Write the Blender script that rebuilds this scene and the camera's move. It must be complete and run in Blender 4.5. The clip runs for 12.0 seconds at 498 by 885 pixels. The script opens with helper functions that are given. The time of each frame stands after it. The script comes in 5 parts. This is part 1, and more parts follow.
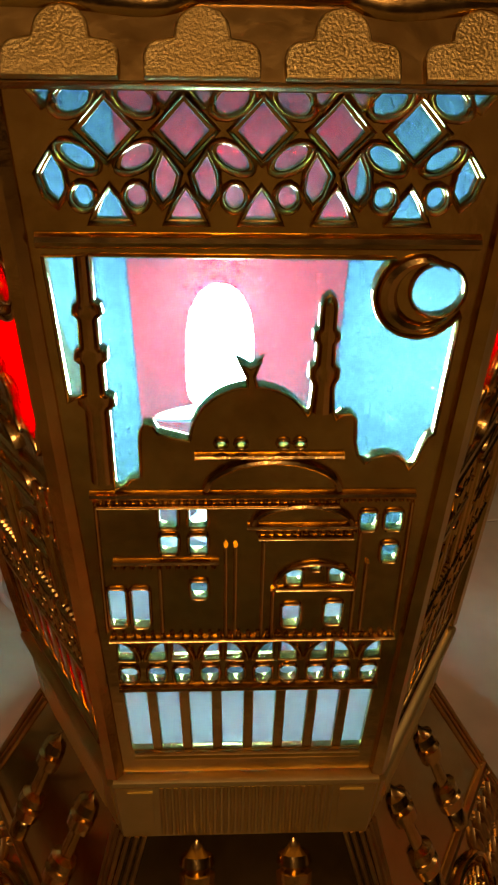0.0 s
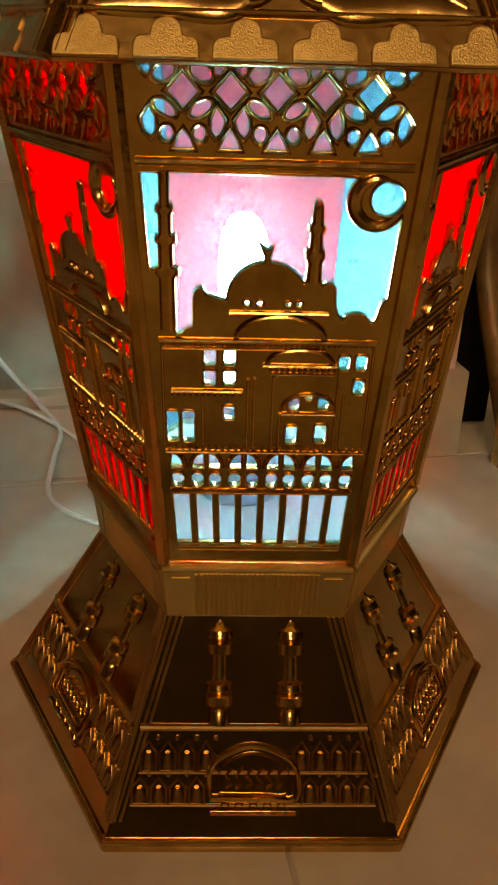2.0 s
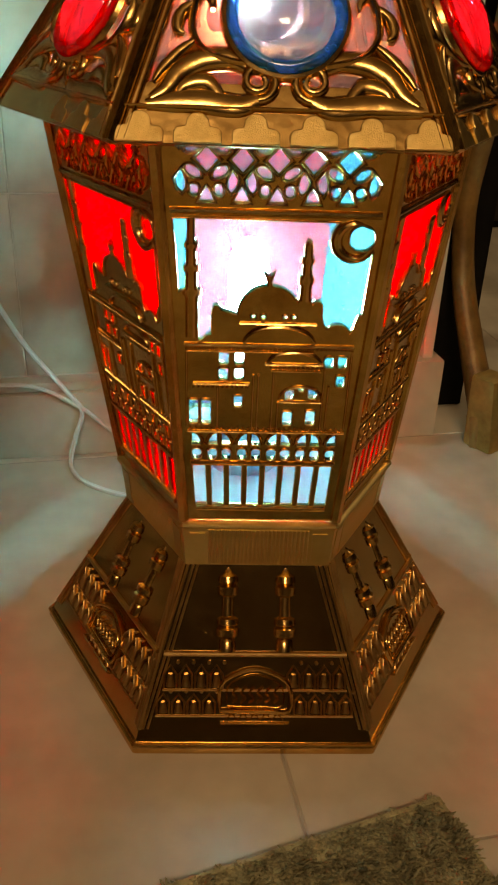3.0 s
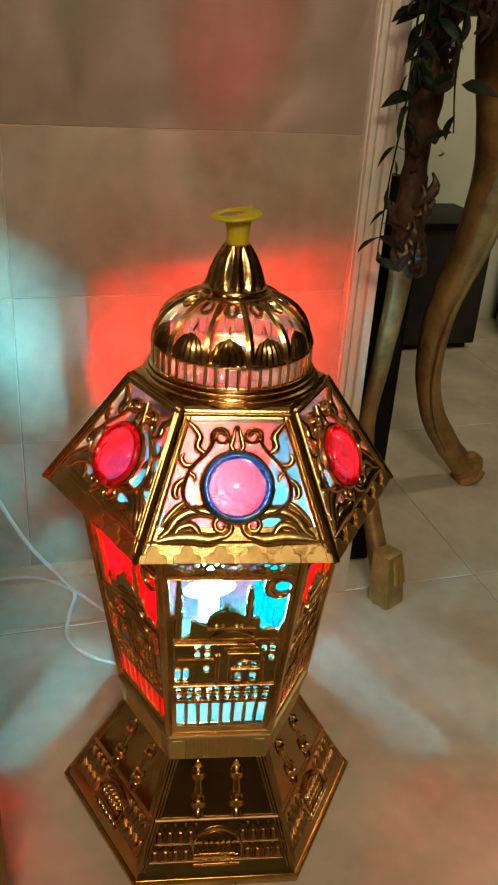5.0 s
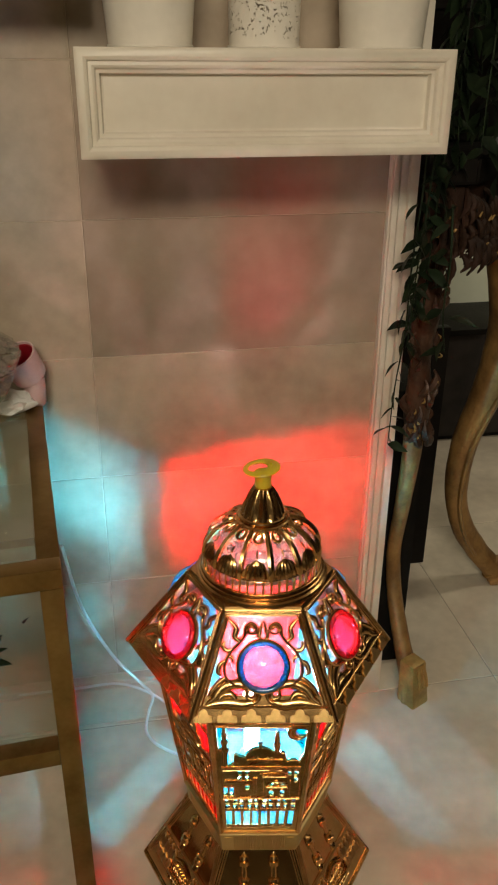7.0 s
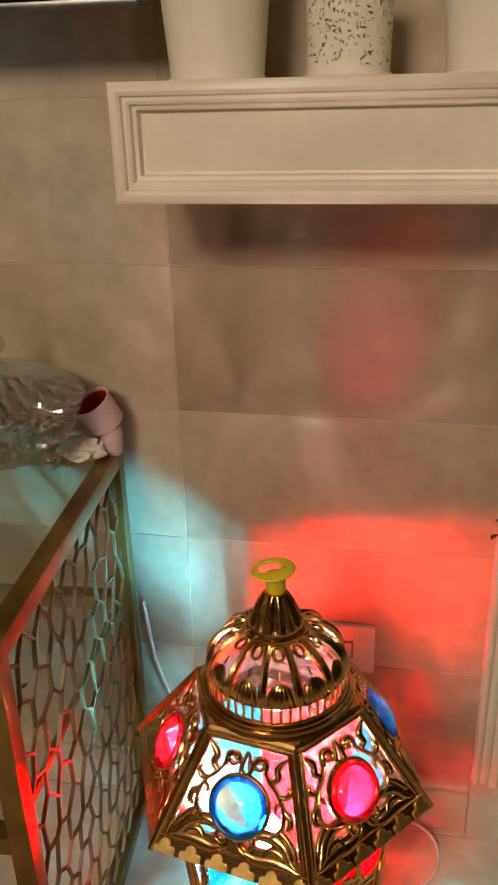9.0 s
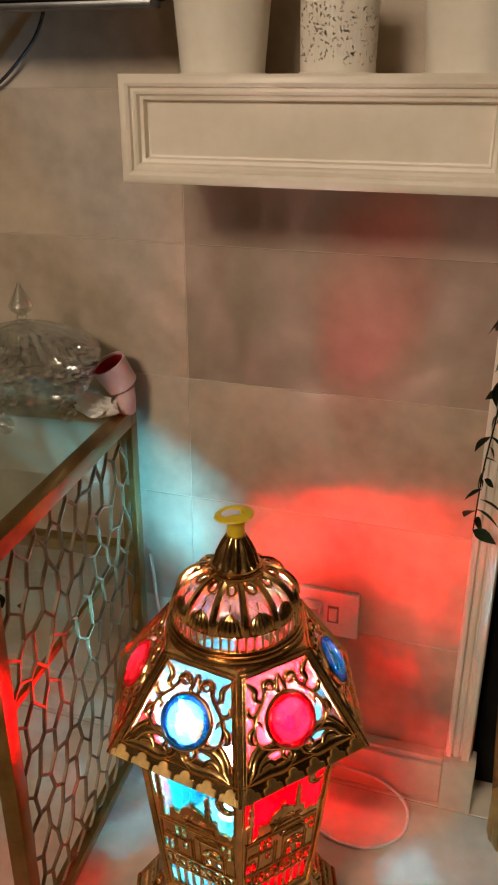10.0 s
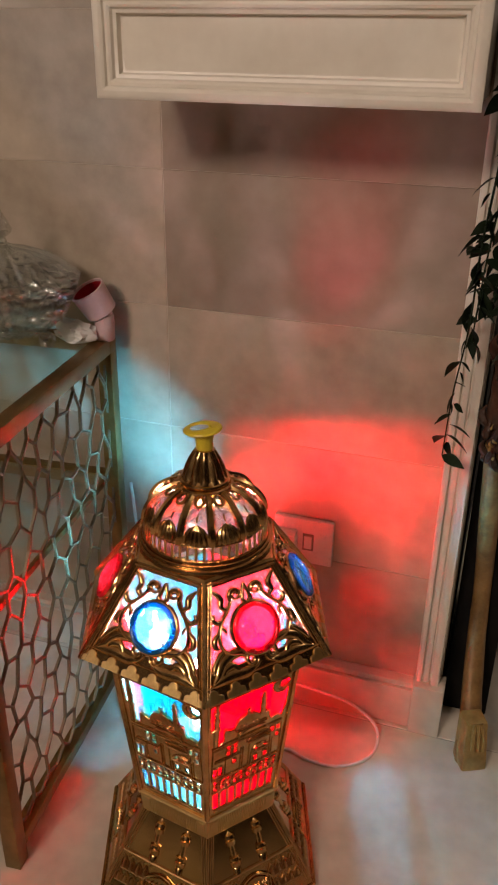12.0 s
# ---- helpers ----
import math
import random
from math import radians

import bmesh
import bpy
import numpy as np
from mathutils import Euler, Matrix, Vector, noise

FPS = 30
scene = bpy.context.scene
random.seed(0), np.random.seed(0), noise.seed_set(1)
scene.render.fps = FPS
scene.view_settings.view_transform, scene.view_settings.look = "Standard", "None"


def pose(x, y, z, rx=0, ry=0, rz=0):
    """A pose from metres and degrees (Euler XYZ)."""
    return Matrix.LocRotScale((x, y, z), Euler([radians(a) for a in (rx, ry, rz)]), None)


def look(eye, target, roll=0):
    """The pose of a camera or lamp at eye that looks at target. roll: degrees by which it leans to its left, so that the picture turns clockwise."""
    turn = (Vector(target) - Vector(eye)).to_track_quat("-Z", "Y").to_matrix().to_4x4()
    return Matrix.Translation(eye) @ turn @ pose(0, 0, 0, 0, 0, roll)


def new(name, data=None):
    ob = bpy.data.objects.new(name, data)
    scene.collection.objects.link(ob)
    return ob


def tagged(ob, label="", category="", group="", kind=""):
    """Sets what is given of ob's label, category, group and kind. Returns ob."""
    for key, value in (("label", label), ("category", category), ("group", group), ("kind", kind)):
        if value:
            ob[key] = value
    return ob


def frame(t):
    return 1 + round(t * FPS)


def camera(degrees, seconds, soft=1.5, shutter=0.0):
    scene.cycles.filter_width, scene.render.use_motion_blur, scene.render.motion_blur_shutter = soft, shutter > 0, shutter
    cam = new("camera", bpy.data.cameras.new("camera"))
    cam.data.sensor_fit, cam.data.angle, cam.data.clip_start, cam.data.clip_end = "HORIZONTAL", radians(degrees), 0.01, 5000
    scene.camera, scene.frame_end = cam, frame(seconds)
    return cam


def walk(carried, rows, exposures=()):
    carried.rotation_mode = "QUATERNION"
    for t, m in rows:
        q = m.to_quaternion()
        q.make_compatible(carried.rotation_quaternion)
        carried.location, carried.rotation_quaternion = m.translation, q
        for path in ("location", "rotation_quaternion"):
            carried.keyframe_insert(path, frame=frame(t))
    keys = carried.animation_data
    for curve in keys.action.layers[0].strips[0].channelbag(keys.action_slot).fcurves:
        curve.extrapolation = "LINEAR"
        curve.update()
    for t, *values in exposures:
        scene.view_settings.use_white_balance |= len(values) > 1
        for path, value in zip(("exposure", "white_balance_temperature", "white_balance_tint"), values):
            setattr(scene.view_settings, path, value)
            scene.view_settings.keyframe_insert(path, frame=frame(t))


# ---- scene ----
cam = camera(33.6, 12.0, soft=2.1)
PATH = [
    (0, (-0.075, -0.352, 0.466), (0.314, 1.4, -0.418), 0.9),
    (0.5, (-0.082, -0.371, 0.472), (0.302, 1.386, -0.402), 0.9),
    (1, (-0.09, -0.404, 0.487), (0.291, 1.352, -0.391), 1.1),
    (1.5, (-0.106, -0.45, 0.487), (0.265, 1.304, -0.399), 1.4),
    (2, (-0.111, -0.504, 0.469), (0.259, 1.244, -0.431), 1.7),
    (2.5, (-0.126, -0.553, 0.474), (0.245, 1.187, -0.44), 2.0),
    (3, (-0.141, -0.607, 0.525), (0.242, 1.114, -0.42), 2.2),
    (3.5, (-0.141, -0.626, 0.66), (0.255, 1.079, -0.309), 2.8),
    (3.7, (-0.132, -0.629, 0.717), (0.259, 1.067, -0.268), 2.9),
    (5.3, (-0.221, -0.78, 0.984), (0.338, 0.916, 0.083), 3.9),
    (5.5, (-0.221, -0.789, 1.054), (0.343, 0.864, 0.079), 4.2),
    (6, (-0.267, -0.844, 1.136), (0.318, 0.817, 0.187), 2.9),
    (6.5, (-0.254, -0.873, 1.21), (0.209, 0.845, 0.297), 1.3),
    (7, (-0.2, -0.933, 1.241), (0.142, 0.833, 0.365), 0.5),
    (7.2, (-0.168, -0.953, 1.23), (0.152, 0.824, 0.369), -0.0),
    (8.8, (0.095, -0.745, 1.219), (-0.158, 1.059, 0.394), -2.2),
    (9, (0.13, -0.76, 1.233), (-0.237, 1.033, 0.426), -1.6),
    (9.5, (0.222, -0.798, 1.247), (-0.341, 0.952, 0.459), -0.6),
    (10, (0.288, -0.84, 1.225), (-0.275, 0.904, 0.423), 0.1),
    (10.5, (0.328, -0.864, 1.203), (-0.197, 0.873, 0.361), 0.9),
    (11, (0.333, -0.869, 1.185), (-0.196, 0.851, 0.313), 0.9),
    (11.5, (0.335, -0.869, 1.179), (-0.215, 0.843, 0.304), 0.7),
    (12, (0.34, -0.869, 1.181), (-0.212, 0.838, 0.297), 0.8),
]
EXPOSURES = [(0.0, -0.90, 11400, 32), (1.5, -0.52, 11000, 30), (2.5, -0.12, 10800, 20), (3.5, 0.02, 7900, 13), (5.5, 0.38, 6500, 2), (7.0, 0.55, 6000, 6), (9.0, 0.61, 6550, 12), (12.0, 0.43, 5950, 23)]
walk(cam, [(t, look(eye, target, roll)) for t, eye, target, roll in PATH], EXPOSURES)

# ---- world and light ----
world = bpy.data.worlds.new("world")
scene.world = world
world.use_nodes = True
world.node_tree.nodes["Background"].inputs[0].default_value = (1.0, 0.86, 0.66, 1)
world.node_tree.nodes["Background"].inputs[1].default_value = 0.02


def area_lamp(name, at, target, size, watts, colour):
    data = bpy.data.lights.new(name, "AREA")
    data.shape, data.size, data.energy, data.color = "DISK", size, watts, colour
    ob = new(name, data)
    ob.matrix_world = look(at, target)
    return ob


area_lamp("room_light", (-0.55, -2.7, 2.62), (-0.2, 0.3, 0.6), 0.9, 54, (1.0, 0.83, 0.60))
area_lamp("far_room_light", (1.5, 0.75, 2.0), (1.1, 1.75, 0.55), 0.35, 5.5, (1.0, 0.86, 0.62))
BULB_POWER = 4500.0


# ---- materials ----
def shader(name):
    m = bpy.data.materials.new(name)
    m.use_nodes = True
    nt = m.node_tree
    return m, nt, nt.nodes["Principled BSDF"], nt.nodes["Material Output"]


def surface(name, dark, light, rough=(0.4, 0.55), metal=0.0, scale=12.0, detail=6.0, bump=0.1, bump_scale=80.0, vary=0.0, depth=0.002, coat=0.0):
    """A Principled surface whose colour wanders between two tones at two scales, with fine relief and uneven gloss."""
    m, nt, b, out = shader(name)
    co = nt.nodes.new("ShaderNodeTexCoord")
    n1, n2, n3 = (nt.nodes.new("ShaderNodeTexNoise") for _ in range(3))
    for n, s, d in ((n1, scale, detail), (n2, scale * 7, 4.0), (n3, bump_scale, 5.0)):
        n.inputs["Scale"].default_value, n.inputs["Detail"].default_value = s, d
        nt.links.new(co.outputs["Object"], n.inputs["Vector"])
    mixn = nt.nodes.new("ShaderNodeMath")
    mixn.operation = "MULTIPLY_ADD"
    mixn.inputs[1].default_value = 0.3
    nt.links.new(n2.outputs["Fac"], mixn.inputs[0])
    nt.links.new(n1.outputs["Fac"], mixn.inputs[2])
    ramp = nt.nodes.new("ShaderNodeValToRGB")
    ramp.color_ramp.elements[0].position, ramp.color_ramp.elements[1].position = 0.42, 0.88
    ramp.color_ramp.elements[0].color, ramp.color_ramp.elements[1].color = (*dark, 1), (*light, 1)
    nt.links.new(mixn.outputs[0], ramp.inputs[0])
    colour = ramp.outputs[0]
    if vary:
        info = nt.nodes.new("ShaderNodeObjectInfo")
        hue = nt.nodes.new("ShaderNodeHueSaturation")
        mul = nt.nodes.new("ShaderNodeMath")
        mul.operation = "MULTIPLY_ADD"
        mul.inputs[1].default_value, mul.inputs[2].default_value = vary, 1 - vary / 2
        nt.links.new(info.outputs["Random"], mul.inputs[0])
        nt.links.new(mul.outputs[0], hue.inputs["Value"])
        nt.links.new(colour, hue.inputs["Color"])
        colour = hue.outputs[0]
    nt.links.new(colour, b.inputs["Base Color"])
    rr = nt.nodes.new("ShaderNodeMapRange")
    rr.inputs["To Min"].default_value, rr.inputs["To Max"].default_value = rough
    nt.links.new(n2.outputs["Fac"], rr.inputs["Value"])
    nt.links.new(rr.outputs[0], b.inputs["Roughness"])
    b.inputs["Metallic"].default_value = metal
    b.inputs["Coat Weight"].default_value = coat
    bp = nt.nodes.new("ShaderNodeBump")
    bp.inputs["Strength"].default_value, bp.inputs["Distance"].default_value = bump, depth
    nt.links.new(n3.outputs["Fac"], bp.inputs["Height"])
    nt.links.new(bp.outputs[0], b.inputs["Normal"])
    return m


def film(name, tint, glow, share, gloss=0.06, rough=0.16, back=0.8):
    """Thin coloured plastic sheet: partly clear, partly cloudy, with a weak gloss."""
    m, nt, b, out = shader(name)
    nt.nodes.remove(b)
    clear, thru, dull, shine = (nt.nodes.new("ShaderNodeBsdf" + k) for k in ("Transparent", "Translucent", "Diffuse", "Glossy"))
    for n, c in ((clear, tint), (thru, glow), (dull, glow)):
        n.inputs[0].default_value = (*c, 1)
    cloud = nt.nodes.new("ShaderNodeMixShader")
    cloud.inputs[0].default_value = back
    nt.links.new(thru.outputs[0], cloud.inputs[1])
    nt.links.new(dull.outputs[0], cloud.inputs[2])
    shine.inputs["Roughness"].default_value = rough
    n = nt.nodes.new("ShaderNodeTexNoise")
    co = nt.nodes.new("ShaderNodeTexCoord")
    n.inputs["Scale"].default_value, n.inputs["Detail"].default_value = 45.0, 7.0
    nt.links.new(co.outputs["Object"], n.inputs["Vector"])
    rng = nt.nodes.new("ShaderNodeMapRange")
    rng.inputs["To Min"].default_value, rng.inputs["To Max"].default_value = share * 0.6, share * 1.4
    nt.links.new(n.outputs["Fac"], rng.inputs["Value"])
    a, c = nt.nodes.new("ShaderNodeMixShader"), nt.nodes.new("ShaderNodeMixShader")
    nt.links.new(rng.outputs[0], a.inputs[0])
    nt.links.new(clear.outputs[0], a.inputs[1])
    nt.links.new(cloud.outputs[0], a.inputs[2])
    c.inputs[0].default_value = gloss
    nt.links.new(a.outputs[0], c.inputs[1])
    nt.links.new(shine.outputs[0], c.inputs[2])
    nt.links.new(c.outputs[0], out.inputs[0])
    return m


def glass(name, tint, rough=0.02, ior=1.45):
    m, nt, b, out = shader(name)
    b.inputs["Base Color"].default_value = (*tint, 1)
    b.inputs["Transmission Weight"].default_value = 1.0
    b.inputs["Roughness"].default_value, b.inputs["IOR"].default_value = rough, ior
    return m


GOLD = surface("gold_plated_plastic", (0.45, 0.24, 0.078), (0.78, 0.48, 0.18), (0.14, 0.30), 1.0, 30, bump=0.30, bump_scale=130, depth=0.0012)
GOLD_GRAIN = surface("grained_gold", (0.58, 0.36, 0.115), (0.88, 0.62, 0.26), (0.28, 0.42), 1.0, 40, bump=0.8, bump_scale=1300, depth=0.0005)
GOLD_RELIEF = surface("satin_relief_gold", (0.40, 0.22, 0.085), (0.66, 0.41, 0.17), (0.30, 0.46), 1.0, 40, bump=0.12, bump_scale=200, depth=0.0005)
GOLD_SMOOTH = surface("polished_gold", (0.42, 0.25, 0.09), (0.58, 0.37, 0.15), (0.08, 0.2), 1.0, 25, bump=0.05, bump_scale=120, depth=0.0004)
BRASS = surface("brushed_brass_paint", (0.21, 0.125, 0.038), (0.34, 0.22, 0.078), (0.3, 0.46), 0.9, 20, bump=0.08, bump_scale=300, depth=0.0004)
LATTICE_METAL = surface("champagne_metal", (0.17, 0.125, 0.07), (0.27, 0.21, 0.125), (0.4, 0.55), 0.25, 20, bump=0.06, bump_scale=260, depth=0.0004)
MARBLE = surface("beige_marble_tile", (0.33, 0.26, 0.187), (0.60, 0.50, 0.385), (0.28, 0.42), 0, 5.0, 8, bump=0.05, bump_scale=60, vary=0.14, depth=0.001)
# darker marble: one row's own tone, and the shelf's shadow put into another
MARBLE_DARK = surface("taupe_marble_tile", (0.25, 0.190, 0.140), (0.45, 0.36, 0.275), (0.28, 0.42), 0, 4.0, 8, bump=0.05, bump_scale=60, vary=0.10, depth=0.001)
FLOOR_TILE = surface("grey_beige_floor_tile", (0.47, 0.40, 0.31), (0.76, 0.67, 0.54), (0.28, 0.42), 0, 5.0, 8, bump=0.04, bump_scale=70, vary=0.07, depth=0.001)
PALE_GROUT = surface("beige_grout", (0.52, 0.43, 0.33), (0.62, 0.53, 0.42), (0.8, 0.95), 0, 30)
# dark tone for walls out of view, chosen to hold down bounce light
UNSEEN_WALL_DARK = surface("brown_plaster", (0.07, 0.055, 0.04), (0.12, 0.095, 0.07), (0.7, 0.9), 0, 6, bump=0.15, bump_scale=90)
GROUT = surface("dark_grout", (0.34, 0.29, 0.23), (0.44, 0.38, 0.31), (0.8, 0.95), 0, 30)
PLASTER = surface("cream_plaster", (0.62, 0.56, 0.46), (0.74, 0.68, 0.57), (0.6, 0.8), 0, 6, bump=0.15, bump_scale=90)
FAR_PLASTER = surface("pale_green_plaster", (0.62, 0.64, 0.50), (0.72, 0.73, 0.60), (0.6, 0.8), 0, 6, bump=0.15, bump_scale=90)
CREAM = surface("cream_paint", (0.70, 0.63, 0.52), (0.82, 0.76, 0.65), (0.3, 0.46), 0, 9, bump=0.08, bump_scale=120, depth=0.0008)
WHITE_METAL = surface("white_painted_metal", (0.74, 0.69, 0.60), (0.84, 0.79, 0.70), (0.32, 0.45), 0, 14, bump=0.04, bump_scale=150, depth=0.0005)
WHITE_PLASTIC = surface("white_plastic", (0.74, 0.72, 0.68), (0.84, 0.82, 0.78), (0.22, 0.36), 0, 20, bump=0.03, bump_scale=120, depth=0.0004)
BLACK = surface("black_lacquer", (0.006, 0.005, 0.005), (0.014, 0.012, 0.010), (0.32, 0.5), 0, 12, bump=0.05)
SCREEN = surface("dark_screen_glass", (0.004, 0.005, 0.008), (0.01, 0.012, 0.018), (0.06, 0.14), 0, 8, bump=0.01)
SILVER = surface("dark_silver_plastic", (0.10, 0.10, 0.10), (0.18, 0.18, 0.18), (0.25, 0.4), 0.8, 20, bump=0.03)
OLD_GILT = surface("worn_gilt_wood", (0.13, 0.062, 0.018), (0.42, 0.235, 0.075), (0.36, 0.55), 0.2, 16, 8, bump=0.5, bump_scale=70, depth=0.003)
DARK_WOOD = surface("dark_carved_wood", (0.010, 0.005, 0.003), (0.042, 0.019, 0.010), (0.55, 0.75), 0.0, 22, 8, bump=0.7, bump_scale=60, depth=0.004)
BRIGHT_GILT = surface("bright_gilt_wood", (0.26, 0.155, 0.045), (0.60, 0.40, 0.13), (0.3, 0.5), 0.45, 20, 8, bump=0.5, bump_scale=80, depth=0.002)
POST_WOOD = surface("brown_carved_wood", (0.016, 0.007, 0.004), (0.10, 0.048, 0.028), (0.3, 0.5), 0.15, 26, 8, bump=0.7, bump_scale=60, depth=0.004)
LEAF = surface("dark_green_leaf", (0.006, 0.010, 0.005), (0.020, 0.034, 0.014), (0.4, 0.6), 0, 40, bump=0.2, bump_scale=200, vary=0.7, depth=0.0006)
RUG = surface("grey_green_pile", (0.24, 0.21, 0.115), (0.54, 0.48, 0.29), (0.85, 1.0), 0, 60, bump=0.6, bump_scale=400, vary=0.3)
YELLOW = surface("yellow_translucent_plastic", (0.66, 0.48, 0.015), (0.80, 0.62, 0.03), (0.3, 0.45), 0, 30, bump=0.03)
PINK = surface("pink_plastic", (0.62, 0.42, 0.42), (0.74, 0.55, 0.54), (0.3, 0.45), 0, 20, bump=0.03)
CRIMSON = surface("crimson_lining", (0.30, 0.004, 0.012), (0.42, 0.008, 0.02), (0.4, 0.6), 0, 30)
TISSUE = surface("crumpled_white_paper", (0.78, 0.76, 0.72), (0.88, 0.86, 0.82), (0.8, 0.95), 0, 30, bump=0.5, bump_scale=120)
CABLE = surface("white_cable_sheath", (0.66, 0.68, 0.66), (0.76, 0.78, 0.76), (0.35, 0.5), 0, 40, bump=0.03)
BLACK_CABLE = surface("black_cable_sheath", (0.012, 0.011, 0.01), (0.025, 0.022, 0.02), (0.4, 0.6), 0, 40, bump=0.03)
GREY_CLOTH = surface("grey_cloth", (0.20, 0.20, 0.18), (0.32, 0.32, 0.29), (0.85, 0.98), 0, 18, bump=0.4, bump_scale=300)
DARK_CLOTH = surface("dark_brown_cloth", (0.012, 0.009, 0.007), (0.03, 0.022, 0.018), (0.85, 0.98), 0, 18, bump=0.4, bump_scale=300)
RED_FILM = film("red_film", (0.98, 0.04, 0.055), (0.98, 0.03, 0.06), 0.13, 0.006, 0.45, 0.90)
BLUE_FILM = film("blue_film", (0.31, 0.69, 0.84), (0.01, 0.57, 0.88), 0.075, 0.006, 0.45, 0.86)
DOME_FILM = film("pale_dome_film", (0.86, 0.70, 0.70), (0.96, 0.66, 0.66), 0.11)
INNER_FLOOR = surface("pale_grey_plastic", (0.60, 0.66, 0.68), (0.74, 0.78, 0.79), (0.3, 0.45), 0, 60, bump=0.2, bump_scale=120)
PALE_FILM = film("clear_pink_film", (0.80, 0.68, 0.70), (0.95, 0.72, 0.70), 0.025, 0.02)
RED_GEM, BLUE_GEM = film("red_gem", (1.0, 0.07, 0.20), (1.0, 0.03, 0.06), 0.20, 0.07, 0.10, 0.35), film("blue_gem", (0.28, 0.72, 1.0), (0.03, 0.45, 0.9), 0.08, 0.09, 0.10, 0.5)
RED_RING, BLUE_RING = film("red_gem_rim", (0.80, 0.01, 0.03), (0.9, 0.015, 0.03), 0.30, 0.10), film("blue_gem_rim", (0.01, 0.34, 0.80), (0.01, 0.30, 0.78), 0.3, 0.10)
for mat, shine in ((DARK_WOOD, 0.2), (BLACK, 0.06), (POST_WOOD, 0.3)):
    mat.node_tree.nodes["Principled BSDF"].inputs["Specular IOR Level"].default_value = shine
LEAF.node_tree.nodes["Principled BSDF"].inputs["Specular IOR Level"].default_value = 0.12
CRYSTAL, PANE = film("cut_crystal", (0.95, 0.97, 0.94), (0.92, 0.94, 0.90), 0.03, 0.30, 0.05), film("clear_pane", (0.92, 0.95, 0.91), (0.55, 0.58, 0.50), 0.07, 0.13)
BULB, nt, b, out = shader("glowing_bulb")
b.inputs["Base Color"].default_value = (0.9, 0.9, 0.9, 1)
b.inputs["Emission Color"].default_value = (1.0, 0.93, 0.86, 1)
b.inputs["Emission Strength"].default_value = BULB_POWER

NECK, nt, b, out = shader("glowing_bulb_dome")
b.inputs["Base Color"].default_value = (0.85, 0.85, 0.82, 1)
b.inputs["Emission Color"].default_value = (1.0, 0.93, 0.86, 1)
b.inputs["Emission Strength"].default_value = BULB_POWER * 0.13

# fill glow added to the bulb's neck to brighten the lantern's lower inside
NECK_FILL, nt, b, out = shader("glowing_bulb_neck")
b.inputs["Base Color"].default_value = (0.85, 0.85, 0.82, 1)
b.inputs["Emission Color"].default_value = (1.0, 0.95, 0.90, 1)
b.inputs["Emission Strength"].default_value = BULB_POWER * 0.035


# ---- mesh helpers ----
def add_box(bm, lo, hi, m=Matrix.Identity(4), bevel=0.0):
    made = bmesh.ops.create_cube(bm, size=1)["verts"]
    for v in made:
        v.co = Vector([l + (c + 0.5) * (h - l) for c, l, h in zip(v.co, lo, hi)])
    if bevel:
        edges = list({e for v in made for e in v.link_edges})
        made = bmesh.ops.bevel(bm, geom=edges + made, offset=bevel, segments=2, affect="EDGES", profile=0.6)["verts"] + [v for v in made if v.is_valid]
    for v in set(made):
        v.co = m @ v.co


def add_lathe(bm, profile, n=24, m=Matrix.Identity(4), flute=None):
    """A turned body round local z, from (radius, height) pairs. flute(angle, radius, height) may change the radius."""
    rings = []
    for r, z in profile:
        ring = []
        for k in range(n):
            a = 2 * math.pi * k / n
            q = flute(a, r, z) if flute else r
            ring.append(bm.verts.new(m @ Vector((q * math.cos(a), q * math.sin(a), z))))
        rings.append(ring)
    for a, c in zip(rings, rings[1:]):
        for k in range(n):
            bm.faces.new((a[k], a[(k + 1) % n], c[(k + 1) % n], c[k]))
    for ring, flip in ((rings[0], True), (rings[-1], False)):
        bm.faces.new(ring[::-1] if flip else ring)


def add_tube(bm, pts, radius, n=8, cyclic=False, flat=1.0, m=Matrix.Identity(4)):
    """A tube along points; radius is a number or a function of 0..1; flat squeezes it along its second axis."""
    pts = [Vector(p) for p in pts]
    count, rings, side = len(pts), [], None
    for i, p in enumerate(pts):
        before = pts[i - 1] if i or cyclic else p
        after = pts[(i + 1) % count] if i + 1 < count or cyclic else p
        t = (after - before).normalized()
        if side is None:
            side = t.orthogonal().normalized()
            if abs(t.z) < 0.95:
                side = t.cross(Vector((0, 0, 1))).normalized()
        side = (side - t * side.dot(t)).normalized()
        up = t.cross(side)
        r = radius(i / max(1, count - 1)) if callable(radius) else radius
        rings.append([bm.verts.new(m @ (p + r * (math.cos(2 * math.pi * k / n) * side + flat * math.sin(2 * math.pi * k / n) * up))) for k in range(n)])
    for i in range(count if cyclic else count - 1):
        a, c = rings[i], rings[(i + 1) % count]
        for k in range(n):
            bm.faces.new((a[k], c[k], c[(k + 1) % n], a[(k + 1) % n]))
    if not cyclic:
        bm.faces.new(rings[0])
        bm.faces.new(rings[-1][::-1])


